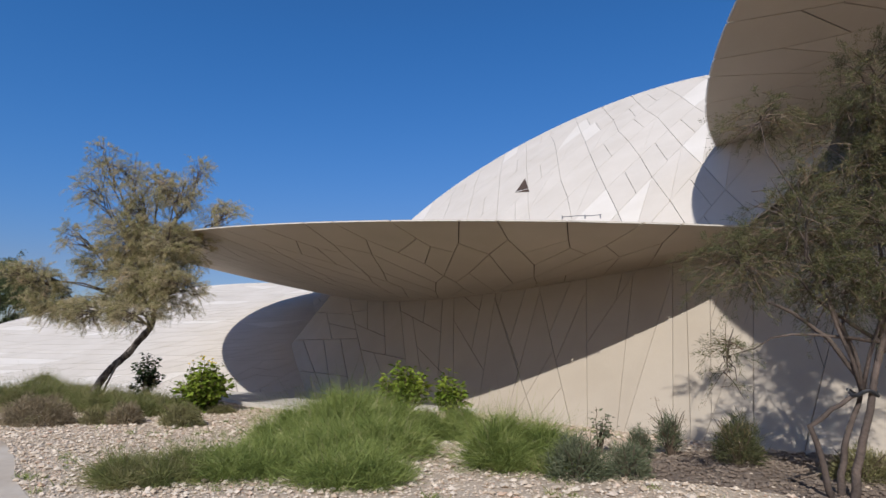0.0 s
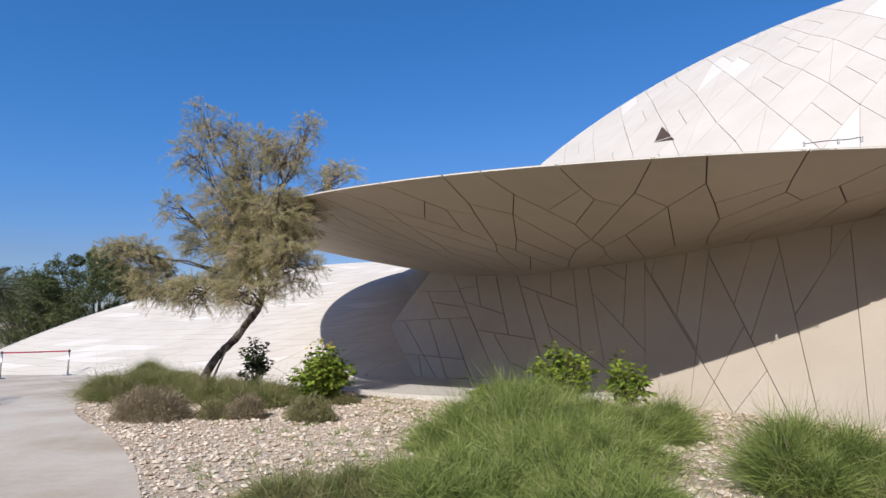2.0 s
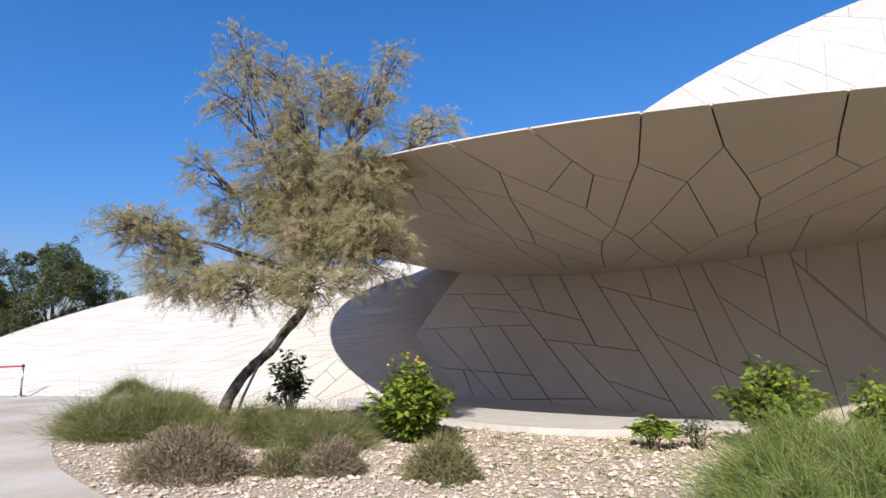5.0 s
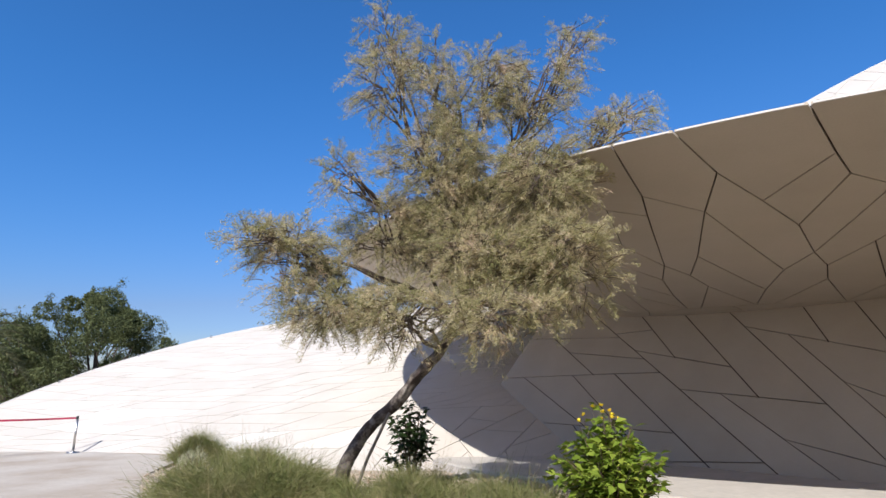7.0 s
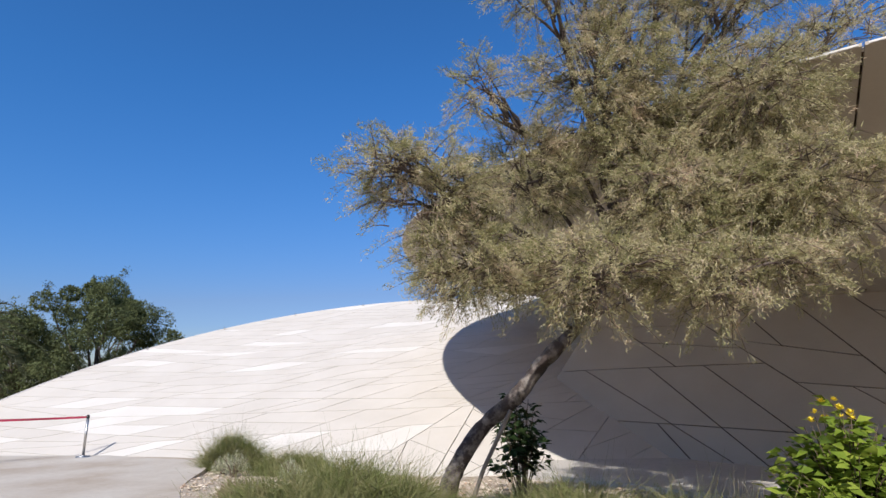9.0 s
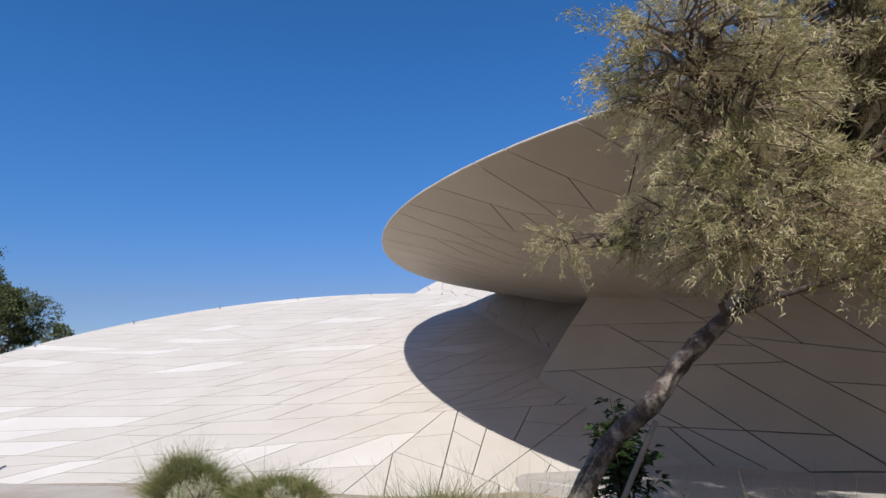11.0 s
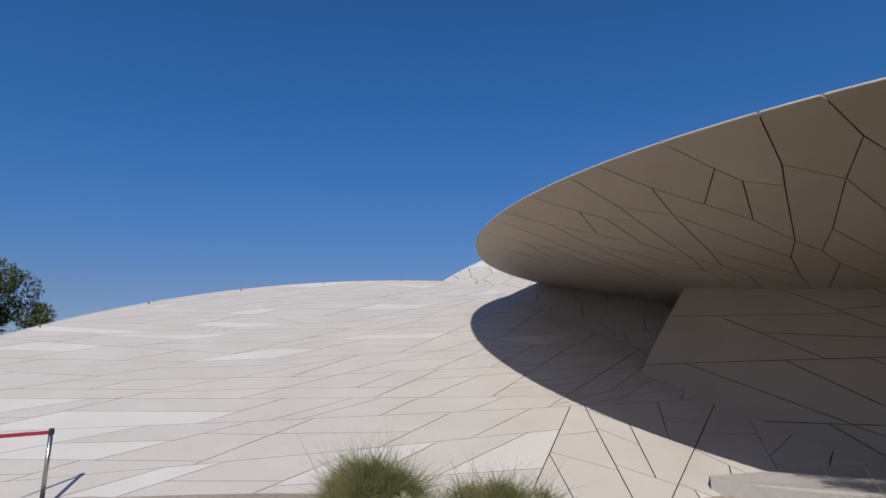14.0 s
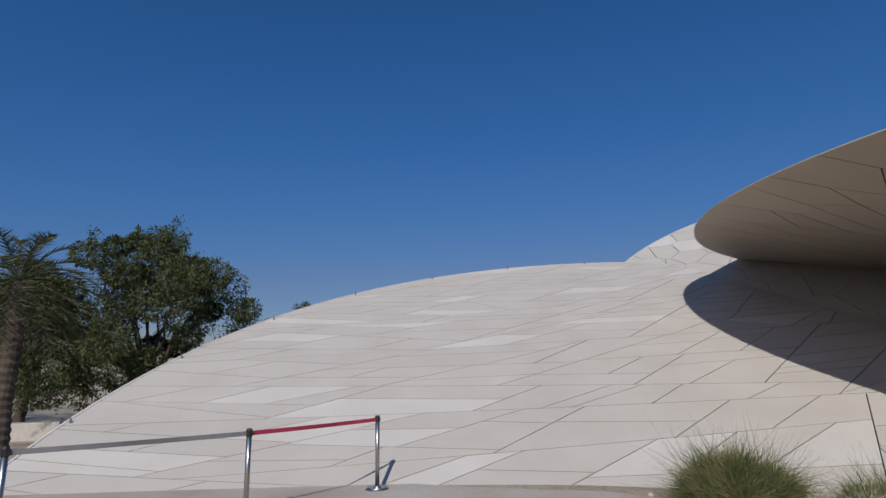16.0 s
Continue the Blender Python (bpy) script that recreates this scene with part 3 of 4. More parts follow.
def ground_at(x, y):
    """The beds sink a little towards the foot of the low disc."""
    return -0.32 * math.exp(-((x + 11) / 4.0) ** 2) * ease((y - 17.2) / 3.4)


def slab(name, outline, low, high, material, label):
    n = len(outline)
    verts = [(x, y, low) for x, y in outline] + [(x, y, high(x) if callable(high) else high) for x, y in outline]
    faces = [tuple(range(n, 2 * n)), tuple(range(n))[::-1]] + [(i, (i + 1) % n, n + (i + 1) % n, n + i) for i in range(n)]
    return tagged(mesh_object(name, verts, faces, material), label, name.split("_")[0], kind="structure")


def smooth_line(points, steps=5):
    """A curve through points."""
    out = []
    for i in range(len(points) - 1):
        p = [Vector(points[max(0, min(len(points) - 1, i + k))]) for k in (-1, 0, 1, 2)]
        for s in range(steps):
            t = s / steps
            q = 0.5 * (2 * p[1] + (p[2] - p[0]) * t + (2 * p[0] - 5 * p[1] + 4 * p[2] - p[3]) * t * t + (3 * p[1] - p[0] - 3 * p[2] + p[3]) * t ** 3)
            out.append((q.x, q.y))
    return out + [tuple(points[-1])]


xs = [-900, -200, -60] + [-24 + 0.4 * k for k in range(56)] + [10, 60, 200, 900]
ys = [-900, -200, -40, 0, 10] + [16 + 0.4 * k for k in range(23)] + [30, 60, 200, 900]
tagged(mesh_object("ground", [(x, y, ground_at(x, y)) for y in ys for x in xs], [(j * len(xs) + i, j * len(xs) + i + 1, (j + 1) * len(xs) + i + 1, (j + 1) * len(xs) + i) for j in range(len(ys) - 1) for i in range(len(xs) - 1)], SOIL, None, "", True),
       "pale sandy gravel ground of the planted beds", "ground", kind="structure")
EDGE = smooth_line([(9, -3), (4.2, 1.2), (0.5, 4.4), (-2.4, 6.4), (-4.1, 7.7), (-5.6, 9.15), (-7.6, 10.75), (-10.2, 12.55), (-12.6, 15.0), (-14.3, 17.1), (-15.4, 19.4), (-16.4, 20.35), (-17.6, 20.62), (-19.0, 21.02), (-20.4, 21.6), (-23, 22.6)])
slab("path", EDGE + [(-45, 30), (-45, -12), (9, -12)], -0.1, 0.012, PAVE, "worn pale concrete path with sandy stains")
APRON = smooth_line([(-9.75, 21.25), (-9.45, 20.75), (-8.4, 19.2), (-7.0, 17.5), (-5.7, 16.25), (-4.5, 15.6), (-3.2, 15.35), (-1.9, 15.6), (-0.9, 15.9), (0.4, 15.6)])
slab("pavement_apron", APRON + [(2, 17), (-4, 24), (-8.5, 23.5)], -0.6, lambda x: 0.11 - 0.19 * ease((-6.0 - x) / 3.5), KERB, "pale stone apron at the foot of the leaning wall")


MULCH = Nodes("brown_stony_earth", 0.95)
MULCH.colour(MULCH.mix("MULTIPLY", 1.0, MULCH.ramp(MULCH.noise(11, 6, 0.75), [(0.3, (0.14, 0.10, 0.075)), (0.5, (0.25, 0.19, 0.145)), (0.7, (0.40, 0.33, 0.255))]),
                       MULCH.ramp(MULCH.noise(0.9, 4), [(0.35, (0.7, 0.68, 0.66)), (0.65, (1.0, 1.0, 1.0))])))
MULCH.bump(MULCH.noise(16, 6, 0.75), 1.0, 0.04)
MULCH = MULCH.mat
EARTH = smooth_line([(2.75, 9.6), (3.0, 10.3), (3.9, 11.0), (5.2, 11.2), (7.4, 10.6), (8.0, 8.4), (6.6, 7.7), (5.2, 8.0), (4.0, 8.7), (3.1, 9.1), (2.75, 9.6)])[:-1]
slab("earth_bed", EARTH[::-1], -0.05, 0.005, MULCH, "dark brown stony earth at the foot of the wall")


# ---- plants ----
def strips(starts, ways, bows, lengths, widths, segments=3):
    """Many thin bowed blades as one list of vertices and faces: each runs from its start along its way, bent towards its bow."""
    n = len(starts)
    ways = ways / np.linalg.norm(ways, axis=1, keepdims=True)
    side = np.cross(ways, np.random.default_rng(n).normal(size=(n, 3)))
    side /= np.linalg.norm(side, axis=1, keepdims=True) + 1e-9
    rows = []
    for k in range(segments + 1):
        f = k / segments
        p = starts + ways * (lengths * f)[:, None] + bows * (lengths * f * f)[:, None]
        w = (widths * (1.0 - f) ** 0.7 * 0.5 + 0.0004)[:, None]
        rows += [p - side * w, p + side * w]
    verts = np.stack(rows, 1).reshape(-1, 3)
    m = 2 * (segments + 1)
    quads = np.array([(2 * k, 2 * k + 1, 2 * k + 3, 2 * k + 2) for k in range(segments)])
    faces = (quads[None] + (np.arange(n) * m)[:, None, None]).reshape(-1, 4)
    return verts, faces


def fast_object(name, verts, faces, material, parent=None, label=""):
    """A mesh of many quads, straight from arrays."""
    me = bpy.data.meshes.new(name)
    me.vertices.add(len(verts))
    me.vertices.foreach_set("co", np.asarray(verts, np.float32).ravel())
    me.loops.add(len(faces) * 4)
    me.loops.foreach_set("vertex_index", np.asarray(faces, np.int32).ravel())
    me.polygons.add(len(faces))
    me.polygons.foreach_set("loop_start", np.arange(len(faces), dtype=np.int32) * 4)
    me.materials.append(material)
    me.update(calc_edges=True)
    ob = new(name, me)
    ob.parent = parent
    return tagged(ob, label)


def grass_clump(x, y, radius, height, blades, material, label, seed, stalks=40, spread=1.0):
    gen, blades = np.random.default_rng(seed), int(blades * 3.6)
    ob = thing("grass_clump", label, "grass", (x, y, ground_at(x, y)), "grass clumps in the bed")
    tufts = max(9, int(26 * radius * radius / 0.8))
    tr, tw = radius * 0.82 * np.sqrt(gen.random(tufts)), gen.random(tufts) * 2 * np.pi
    tall = gen.uniform(0.5, 1.12, tufts) * (1.0 - 0.5 * (tr / radius) ** 2)
    pick = gen.integers(0, tufts, blades)
    off = gen.normal(size=(blades, 2)) * radius * 0.17
    x0, y0 = tr[pick] * np.cos(tw[pick]) + off[:, 0], tr[pick] * np.sin(tw[pick]) + off[:, 1]
    r = np.hypot(x0, y0)
    fall = np.exp(-(np.hypot(off[:, 0], off[:, 1]) / (radius * 0.27)) ** 2) * 0.6 + 0.4
    starts = np.stack([x0 * spread, y0, gen.random(blades) ** 0.65 * height * tall[pick] * fall * 0.78 - 0.02], 1)
    out = np.stack([x0, y0], 1) / radius * 0.35 + off / radius * 1.6
    ways = np.concatenate([out, np.ones((blades, 1))], 1) + gen.normal(size=(blades, 3)) * [0.9, 0.9, 0.4]
    lengths = 0.045 + height * gen.uniform(0.05, 0.27, blades) + (gen.random(blades) < 0.12) * gen.uniform(0.06, 0.24, blades)
    bows = np.concatenate([out * 0.4, np.full((blades, 1), -0.2)], 1) + gen.normal(size=(blades, 3)) * 0.5
    fast_object("grass_blade_mass", *strips(starts, ways, bows, lengths, gen.uniform(0.004, 0.0085, blades), 2), material, ob)
    if stalks:
        r, w = radius * 0.7 * np.sqrt(gen.random(stalks)), gen.random(stalks) * 2 * np.pi
        starts = np.stack([r * np.cos(w) * spread, r * np.sin(w), np.zeros(stalks)], 1)
        ways = np.stack([np.cos(w) * 0.35, np.sin(w) * 0.35, np.ones(stalks)], 1) + gen.normal(size=(stalks, 3)) * [0.2, 0.2, 0.0]
        fast_object("seed_head_mass", *strips(starts, ways, gen.normal(size=(stalks, 3)) * 0.12, height * gen.uniform(0.95, 1.22, stalks), np.full(stalks, 0.006), 3), STRAW, ob)
    return ob


def twiggy_shrub(x, y, rx, ry, height, count, material, label, seed, category="shrub", name="twiggy_shrub", leaf=(0.035, 0.085), upright=0.0):
    """A dense rounded shrub of short twigs round a woody core."""
    gen, count = np.random.default_rng(seed), int(count * 2.2)
    ob = thing(name, label, category, (x, y, ground_at(x, y)), "shrubs in the bed")
    d = gen.normal(size=(count, 3))
    d[:, 2] = np.abs(d[:, 2]) * 1.0 + upright
    d /= np.linalg.norm(d, axis=1, keepdims=True)
    bumpy = 0.86 + 0.14 * np.sin(d[:, 0] * 6 + seed) * np.cos(d[:, 1] * 7 + d[:, 2] * 5)
    depth = gen.uniform(0.55, 1.0, count) * bumpy
    starts = d * depth[:, None] * [rx, ry, height]
    ways = d + gen.normal(size=(count, 3)) * 0.55 + [0, 0, 0.25]
    fast_object("twig_mass", *strips(starts, ways, gen.normal(size=(count, 3)) * 0.3, gen.uniform(*leaf, count), gen.uniform(0.005, 0.011, count), 2), material, ob)
    stems = []
    rng = random.Random(seed)
    for k in range(14):
        w = 2 * math.pi * k / 14 + rng.uniform(-0.2, 0.2)
        e = rng.uniform(0.3, 0.8)
        stems.append(tube(bend((0, 0, -0.03), (rx * e * math.cos(w), ry * e * math.sin(w), height * rng.uniform(0.5, 0.85)), 0.03, 0.02, 4, rng), [0.014, 0.012, 0.009, 0.006, 0.004], 5))
    mesh_object("woody_base", *join(stems), TWIG, ob)
    return ob


def leaf_fan(gen, starts, ways, length, width):
    """Broad folded leaves, each of two quads."""
    n = len(starts)
    ways = ways / np.linalg.norm(ways, axis=1, keepdims=True)
    side = np.cross(ways, [0, 0, 1.0] + gen.normal(size=(n, 3)) * 0.5)
    side /= np.linalg.norm(side, axis=1, keepdims=True) + 1e-9
    up = np.cross(side, ways)
    L, W = length[:, None], width[:, None]
    mid, tip = starts + ways * L * 0.45 - up * L * 0.02, starts + ways * L - up * L * 0.18
    a, b = starts + ways * L * 0.42 + side * W * 0.5 + up * W * 0.14, starts + ways * L * 0.42 - side * W * 0.5 + up * W * 0.14
    verts = np.stack([starts, a, tip, mid, b], 1).reshape(-1, 3)
    faces = (np.array([(0, 1, 2, 3), (0, 3, 2, 4)])[None] + (np.arange(n) * 5)[:, None, None]).reshape(-1, 4)
    return verts, faces


def broad_bush(x, y, radius, height, shoots, material, label, seed, flowers=0, low=0.1, leaf=0.15, name="leafy_bush", reach=0.45):
    """A bush of leafy shoots with broad leaflets, some with yellow flower heads."""
    gen, rng = np.random.default_rng(seed), random.Random(seed)
    ob = thing(name, label, "bush", (x, y, 0), "shrubs in the bed")
    stems, starts, ways, tops = [], [], [], []
    for k in range(shoots):
        w, e = rng.uniform(0, 2 * math.pi), rng.random() ** 0.5
        top = Vector((radius * e * math.cos(w), radius * e * math.sin(w), height * (1 - 0.45 * e * e) * rng.uniform(0.45 + low, 1.0)))
        line = bend((rng.uniform(-0.05, 0.05), rng.uniform(-0.05, 0.05), -0.03), top, 0.08, 0.02, 5, rng)
        stems.append(tube(line, [0.012, 0.010, 0.008, 0.006, 0.005, 0.003], 5))
        tops.append(top)
        for i in range(20):
            f = rng.uniform(reach, 1.0)
            p = line[min(4, int(f * 5))].lerp(line[min(5, int(f * 5) + 1)], f * 5 % 1)
            v = rng.uniform(0, 2 * math.pi)
            out = Vector((math.cos(v), math.sin(v), rng.uniform(-0.25, 0.6)))
            starts.append(p + out * rng.uniform(0.0, 0.09))
            ways.append(out + Vector((0, 0, rng.uniform(-0.3, 0.2))))
    mesh_object("woody_base", *join(stems), TWIG, ob)
    n = len(starts)
    fast_object("leaves", *leaf_fan(gen, np.array(starts), np.array(ways), gen.uniform(0.65, 1.15, n) * leaf, gen.uniform(0.42, 0.6, n) * leaf), material, ob)
    for k in range(flowers):
        top = sorted(tops, key=lambda p: -p.z)[k]
        verts, faces = [tuple(top + Vector((0, 0, 0.03)))], []
        for i in range(13):
            w, up = 2.4 * i, rng.uniform(0.1, 1.3)
            way = Vector((math.cos(w) * math.cos(up), math.sin(w) * math.cos(up), math.sin(up)))
            side = way.cross(Vector((0, 0, 1))).normalized() * 0.012
            base = Vector(verts[0])
            size, n = rng.uniform(0.035, 0.06), len(verts)
            verts += [tuple(base + way * size * 0.6 + side), tuple(base + way * size), tuple(base + way * size * 0.6 - side)]
            faces.append((0, n, n + 1, n + 2))
        mesh_object("flower_head", verts, faces, YELLOW, ob, "yellow flower head")
    return ob


def feathery_crown(lobes, twigs_per_volume, gen, leaflets=24, droop=0.55, leaf=(0.05, 0.10), twig=(0.28, 0.6), gaps=0.15, airy=99.0):
    """Drooping feathery sprays over a crown made of rounded lobes: vertices and faces of leaflets, and the ways of the twigs."""
    starts, ways, bows, lengths, lines = [], [], [], [], []
    for (cx, cy, cz), (rx, ry, rz) in lobes:
        n = max(6, int(twigs_per_volume * (rx * ry * rz) ** (2 / 3) * (1.0 if cz < airy else 0.5)))
        d = gen.normal(size=(n, 3))
        d /= np.linalg.norm(d, axis=1, keepdims=True)
        p = np.array([cx, cy, cz]) + d * (gen.uniform(0.25, 1.05, n) ** 0.6)[:, None] * [rx, ry, rz]
        lumpy = np.sin(p[:, 0] * 7.1 + 1.3 * p[:, 2]) + np.sin(p[:, 1] * 8.3 - p[:, 0] * 2.0) + np.sin(p[:, 2] * 8.9 + p[:, 1] * 2.3)
        keep = lumpy > np.quantile(lumpy, gaps)
        p, d, n = p[keep], d[keep], int(keep.sum())
        w = d * [1, 1, 0.55] + gen.normal(size=(n, 3)) * 0.55 + [0, 0, 0.1]
        w /= np.linalg.norm(w, axis=1, keepdims=True)
        ln = gen.uniform(*twig, n)
        f = gen.random((n, leaflets)) ** 0.8
        q = p[:, None] + w[:, None] * (ln[:, None] * f)[..., None] + np.array([0, 0, -droop]) * (ln[:, None] * f * f)[..., None]
        q += gen.normal(size=q.shape) * 0.018
        v = w[:, None] * 1.1 + np.array([0, 0, -1.2 * droop]) * f[..., None] + gen.normal(size=q.shape) * 0.8
        starts.append(q.reshape(-1, 3))
        ways.append(v.reshape(-1, 3))
        lines.append((p, w, ln))
    starts, ways = np.concatenate(starts), np.concatenate(ways)
    n = len(starts)
    blades = strips(starts, ways, gen.normal(size=(n, 3)) * 0.25, gen.uniform(*leaf, n), gen.uniform(0.0035, 0.0078, n), 1)
    p, w, ln = (np.concatenate([q[k] for q in lines]) for k in range(3))
    wood = strips(p - w * 0.12, w, np.tile([0, 0, -droop * 0.9], (len(p), 1)), ln + 0.1, np.full(len(p), 0.011), 3)
    return blades, wood


def limb(a, b, thick, rng, lift=0.15, wobble=0.07, steps=7):
    return tube(bend(a, b, lift, wobble, steps, rng), [thick * (1 - 0.82 * k / steps) for k in range(steps + 1)], 8)


# the leaning feathery tree beside the path
rng, gen = random.Random(3), np.random.default_rng(3)
LOBES = [
    ((-9.36, 13.00, 2.99), (0.52, 0.46, 0.42)),
    ((-9.06, 13.40, 2.54), (0.64, 0.51, 0.43)),
    ((-8.06, 13.20, 2.30), (0.63, 0.51, 0.32)),
    ((-7.05, 13.30, 2.28), (0.66, 0.53, 0.36)),
    ((-6.35, 13.80, 2.87), (0.61, 0.49, 0.61)),
    ((-6.56, 14.20, 3.99), (0.69, 0.55, 0.62)),
    ((-7.86, 13.80, 4.28), (0.69, 0.55, 0.69)),
    ((-8.36, 13.30, 5.21), (0.40, 0.45, 0.56)),
    ((-7.55, 13.90, 5.21), (0.52, 0.42, 0.52)),
    ((-6.52, 13.80, 5.15), (0.55, 0.44, 0.43)),
    ((-5.69, 14.40, 4.68), (0.48, 0.38, 0.35)),
    ((-8.99, 13.40, 4.13), (0.18, 0.18, 0.26)),
    ((-8.68, 14.20, 3.56), (0.60, 0.48, 0.54)),
    ((-7.40, 13.70, 3.09), (0.63, 0.51, 0.52)),
    ((-8.95, 15.20, 2.88), (0.40, 0.36, 0.28)),
    ((-8.45, 15.30, 3.75), (0.42, 0.40, 0.42)),
    ((-9.75, 15.20, 2.76), (0.22, 0.2, 0.10)),
    ((-8.49, 13.60, 6.11), (0.36, 0.30, 0.36)),
    ((-8.01, 13.90, 5.82), (0.42, 0.34, 0.47)),
    ((-7.15, 13.90, 5.45), (0.53, 0.43, 0.40)),
    ((-6.07, 13.90, 5.69), (0.26, 0.30, 0.35)),
    ((-6.71, 14.20, 5.28), (0.54, 0.43, 0.40)),
    ((-5.46, 14.20, 4.80), (0.38, 0.31, 0.21)),
    ((-7.52, 14.00, 4.64), (0.61, 0.49, 0.53)),
    ((-6.53, 13.60, 3.96), (0.55, 0.44, 0.47)),
    ((-7.82, 13.90, 3.85), (0.47, 0.38, 0.51)),
    ((-6.29, 13.40, 3.04), (0.41, 0.33, 0.44)),
    ((-7.01, 13.60, 2.96), (0.54, 0.43, 0.39)),
    ((-9.62, 12.75, 3.16), (0.34, 0.36, 0.18)),
]
tree = thing("feathery_tree", "leaning dark-trunked tree with drooping feathery olive and tan foliage", "tree", (-9.85, 15.72, 0))
TRUNK = [(0, 0, -0.1), (0.05, 0.0, 0.22), (0.17, 0.0, 0.55), (0.47, 0.05, 0.98), (0.88, 0.04, 1.33), (1.25, 0.02, 1.75), (1.62, -0.1, 2.1), (1.95, -0.5, 2.55), (2.15, -0.97, 3.0)]
def knobbly(points, radii, rng, sides=16, steps=6):
    """A trunk with uneven girth, ridges and knobs."""
    line, girth = [], []
    for i in range(len(points) - 1):
        p = [Vector(points[max(0, min(len(points) - 1, i + k))]) for k in (-1, 0, 1, 2)]
        for k in range(steps):
            t = k / steps
            line.append(0.5 * (2 * p[1] + (p[2] - p[0]) * t + (2 * p[0] - 5 * p[1] + 4 * p[2] - p[3]) * t * t + (3 * p[1] - p[0] - 3 * p[2] + p[3]) * t ** 3))
            girth.append((radii[i] + (radii[i + 1] - radii[i]) * t) * rng.uniform(0.93, 1.09))
    verts, faces = tube(line, girth, sides)
    verts = [v + noise.noise_vector(v * 7) * 0.016 + noise.noise_vector(v * 22) * 0.007 for v in verts]
    return verts, faces


mesh_object("trunk", *knobbly(TRUNK, [0.14, 0.112, 0.096, 0.092, 0.086, 0.088, 0.08, 0.064, 0.05], random.Random(33)), PATCHY, tree, "", True)
root = Vector((-9.85, 15.72, 0))
for i, (c, r) in enumerate(LOBES):
    start = Vector(TRUNK[6 if c[2] < 2.7 else 8 if c[2] > 3.6 else 7])
    end = Vector(c) - root
    pieces = [limb(start, end, 0.036 if i > 5 else 0.032, rng)]
    for k in range(9):
        d = Vector((rng.gauss(0, 1), rng.gauss(0, 1), rng.gauss(0, 1))).normalized()
        pieces.append(limb(end.lerp(start, rng.uniform(0.0, 0.35)), end + Vector((d.x * r[0], d.y * r[1], d.z * r[2])) * 0.95, 0.016, rng, 0.05, 0.03, 5))
    mesh_object("limb", *join(pieces), BARK, tree, "", True)
blades, wood = feathery_crown([(c, tuple(0.97 * q for q in r)) for c, r in LOBES], 1750, gen, 84, 0.34, (0.016, 0.04), (0.12, 0.36), 0.28, 4.5)
fast_object("foliage", blades[0] - np.array(root), blades[1], FEATHERY, tree, "drooping feathery olive and tan foliage")
fast_object("twig_mass", wood[0] - np.array(root), wood[1], TWIG, tree)
stake = thing("tree_stake", "thin grey wooden stake leaning beside the tree trunk", "stake", (-9.62, 15.6, 0))
mesh_object("stake_pole", *tube([(0.02, 0, -0.1), (0.28, -0.02, 0.55), (0.62, -0.05, 1.2)], [0.026, 0.025, 0.024], 8), STAKE, stake)

# the shaded many-stemmed tree at the start of the walk
rng, gen = random.Random(9), np.random.default_rng(9)
RLOBES = [
    ((4.12, 8.67, 2.49), (0.56, 0.50, 0.33)),
    ((4.69, 8.49, 2.91), (0.58, 0.51, 0.61)),
    ((5.45, 8.77, 3.70), (0.54, 0.64, 0.81)),
    ((4.45, 8.58, 4.21), (0.33, 0.30, 0.28)),
    ((5.64, 8.49, 4.49), (0.39, 0.47, 0.59)),
    ((5.14, 8.67, 2.34), (0.61, 0.51, 0.51)),
    ((5.52, 8.30, 2.65), (0.43, 0.63, 0.79)),
    ((6.09, 8.49, 3.51), (0.57, 0.76, 0.95)),
    ((3.84, 8.49, 1.45), (0.09, 0.19, 0.42)),
]
root = Vector((4.81, 8.49, 0))
tree = thing("many_stemmed_tree", "shaded tree with several thin stems and dark feathery foliage", "tree", tuple(root))
fork = Vector((0.35, 0.0, 1.07))
for a, mid_, b, thick in (((-0.05, 0, -0.1), (-0.22, -0.05, 0.72), fork, 0.036), ((0.03, 0.05, -0.1), (0.14, 0.05, 0.5), (0.44, 0.1, 1.2), 0.04), ((0.10, -0.05, -0.1), (0.28, -0.05, 0.6), (0.78, 0.0, 2.1), 0.048),
                          ((0.40, 0.05, 1.1), (0.1, 0.05, 1.65), (-0.45, 0.1, 2.05), 0.032), ((0.62, 0.0, 1.5), (0.72, 0.1, 2.2), (0.55, 0.1, 3.2), 0.038)):
    mesh_object("stem", *tube(bend(a, mid_, 0.02, 0.015, 4, rng) + bend(mid_, b, 0.03, 0.02, 5, rng)[1:], [thick * (1 - 0.05 * k) for k in range(10)], 8), BARK, tree, "", True)
for i, (c, r) in enumerate(RLOBES):
    end = Vector(c) - root
    start = fork if i % 2 else Vector((0.60, 0.0, 1.6))
    pieces = [limb(start, end, 0.024, rng)]
    for k in range(7):
        d = Vector((rng.gauss(0, 1), rng.gauss(0, 1), rng.gauss(0, 1))).normalized()
        pieces.append(limb(end, end + Vector((d.x * r[0], d.y * r[1], d.z * r[2])), 0.012, rng, 0.04, 0.03, 5))
    mesh_object("limb", *join(pieces), BARK, tree, "", True)
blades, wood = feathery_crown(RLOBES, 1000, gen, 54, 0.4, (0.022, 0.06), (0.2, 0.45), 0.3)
fast_object("foliage", blades[0] - np.array(root), blades[1], FEATHERY_SHADED, tree, "dark feathery foliage")
fast_object("twig_mass", wood[0] - np.array(root), wood[1], TWIG, tree)
strap = thing("tree_tie", "black strap tied round the stems of the tree", "strap", (5.18, 8.51, 1.07))
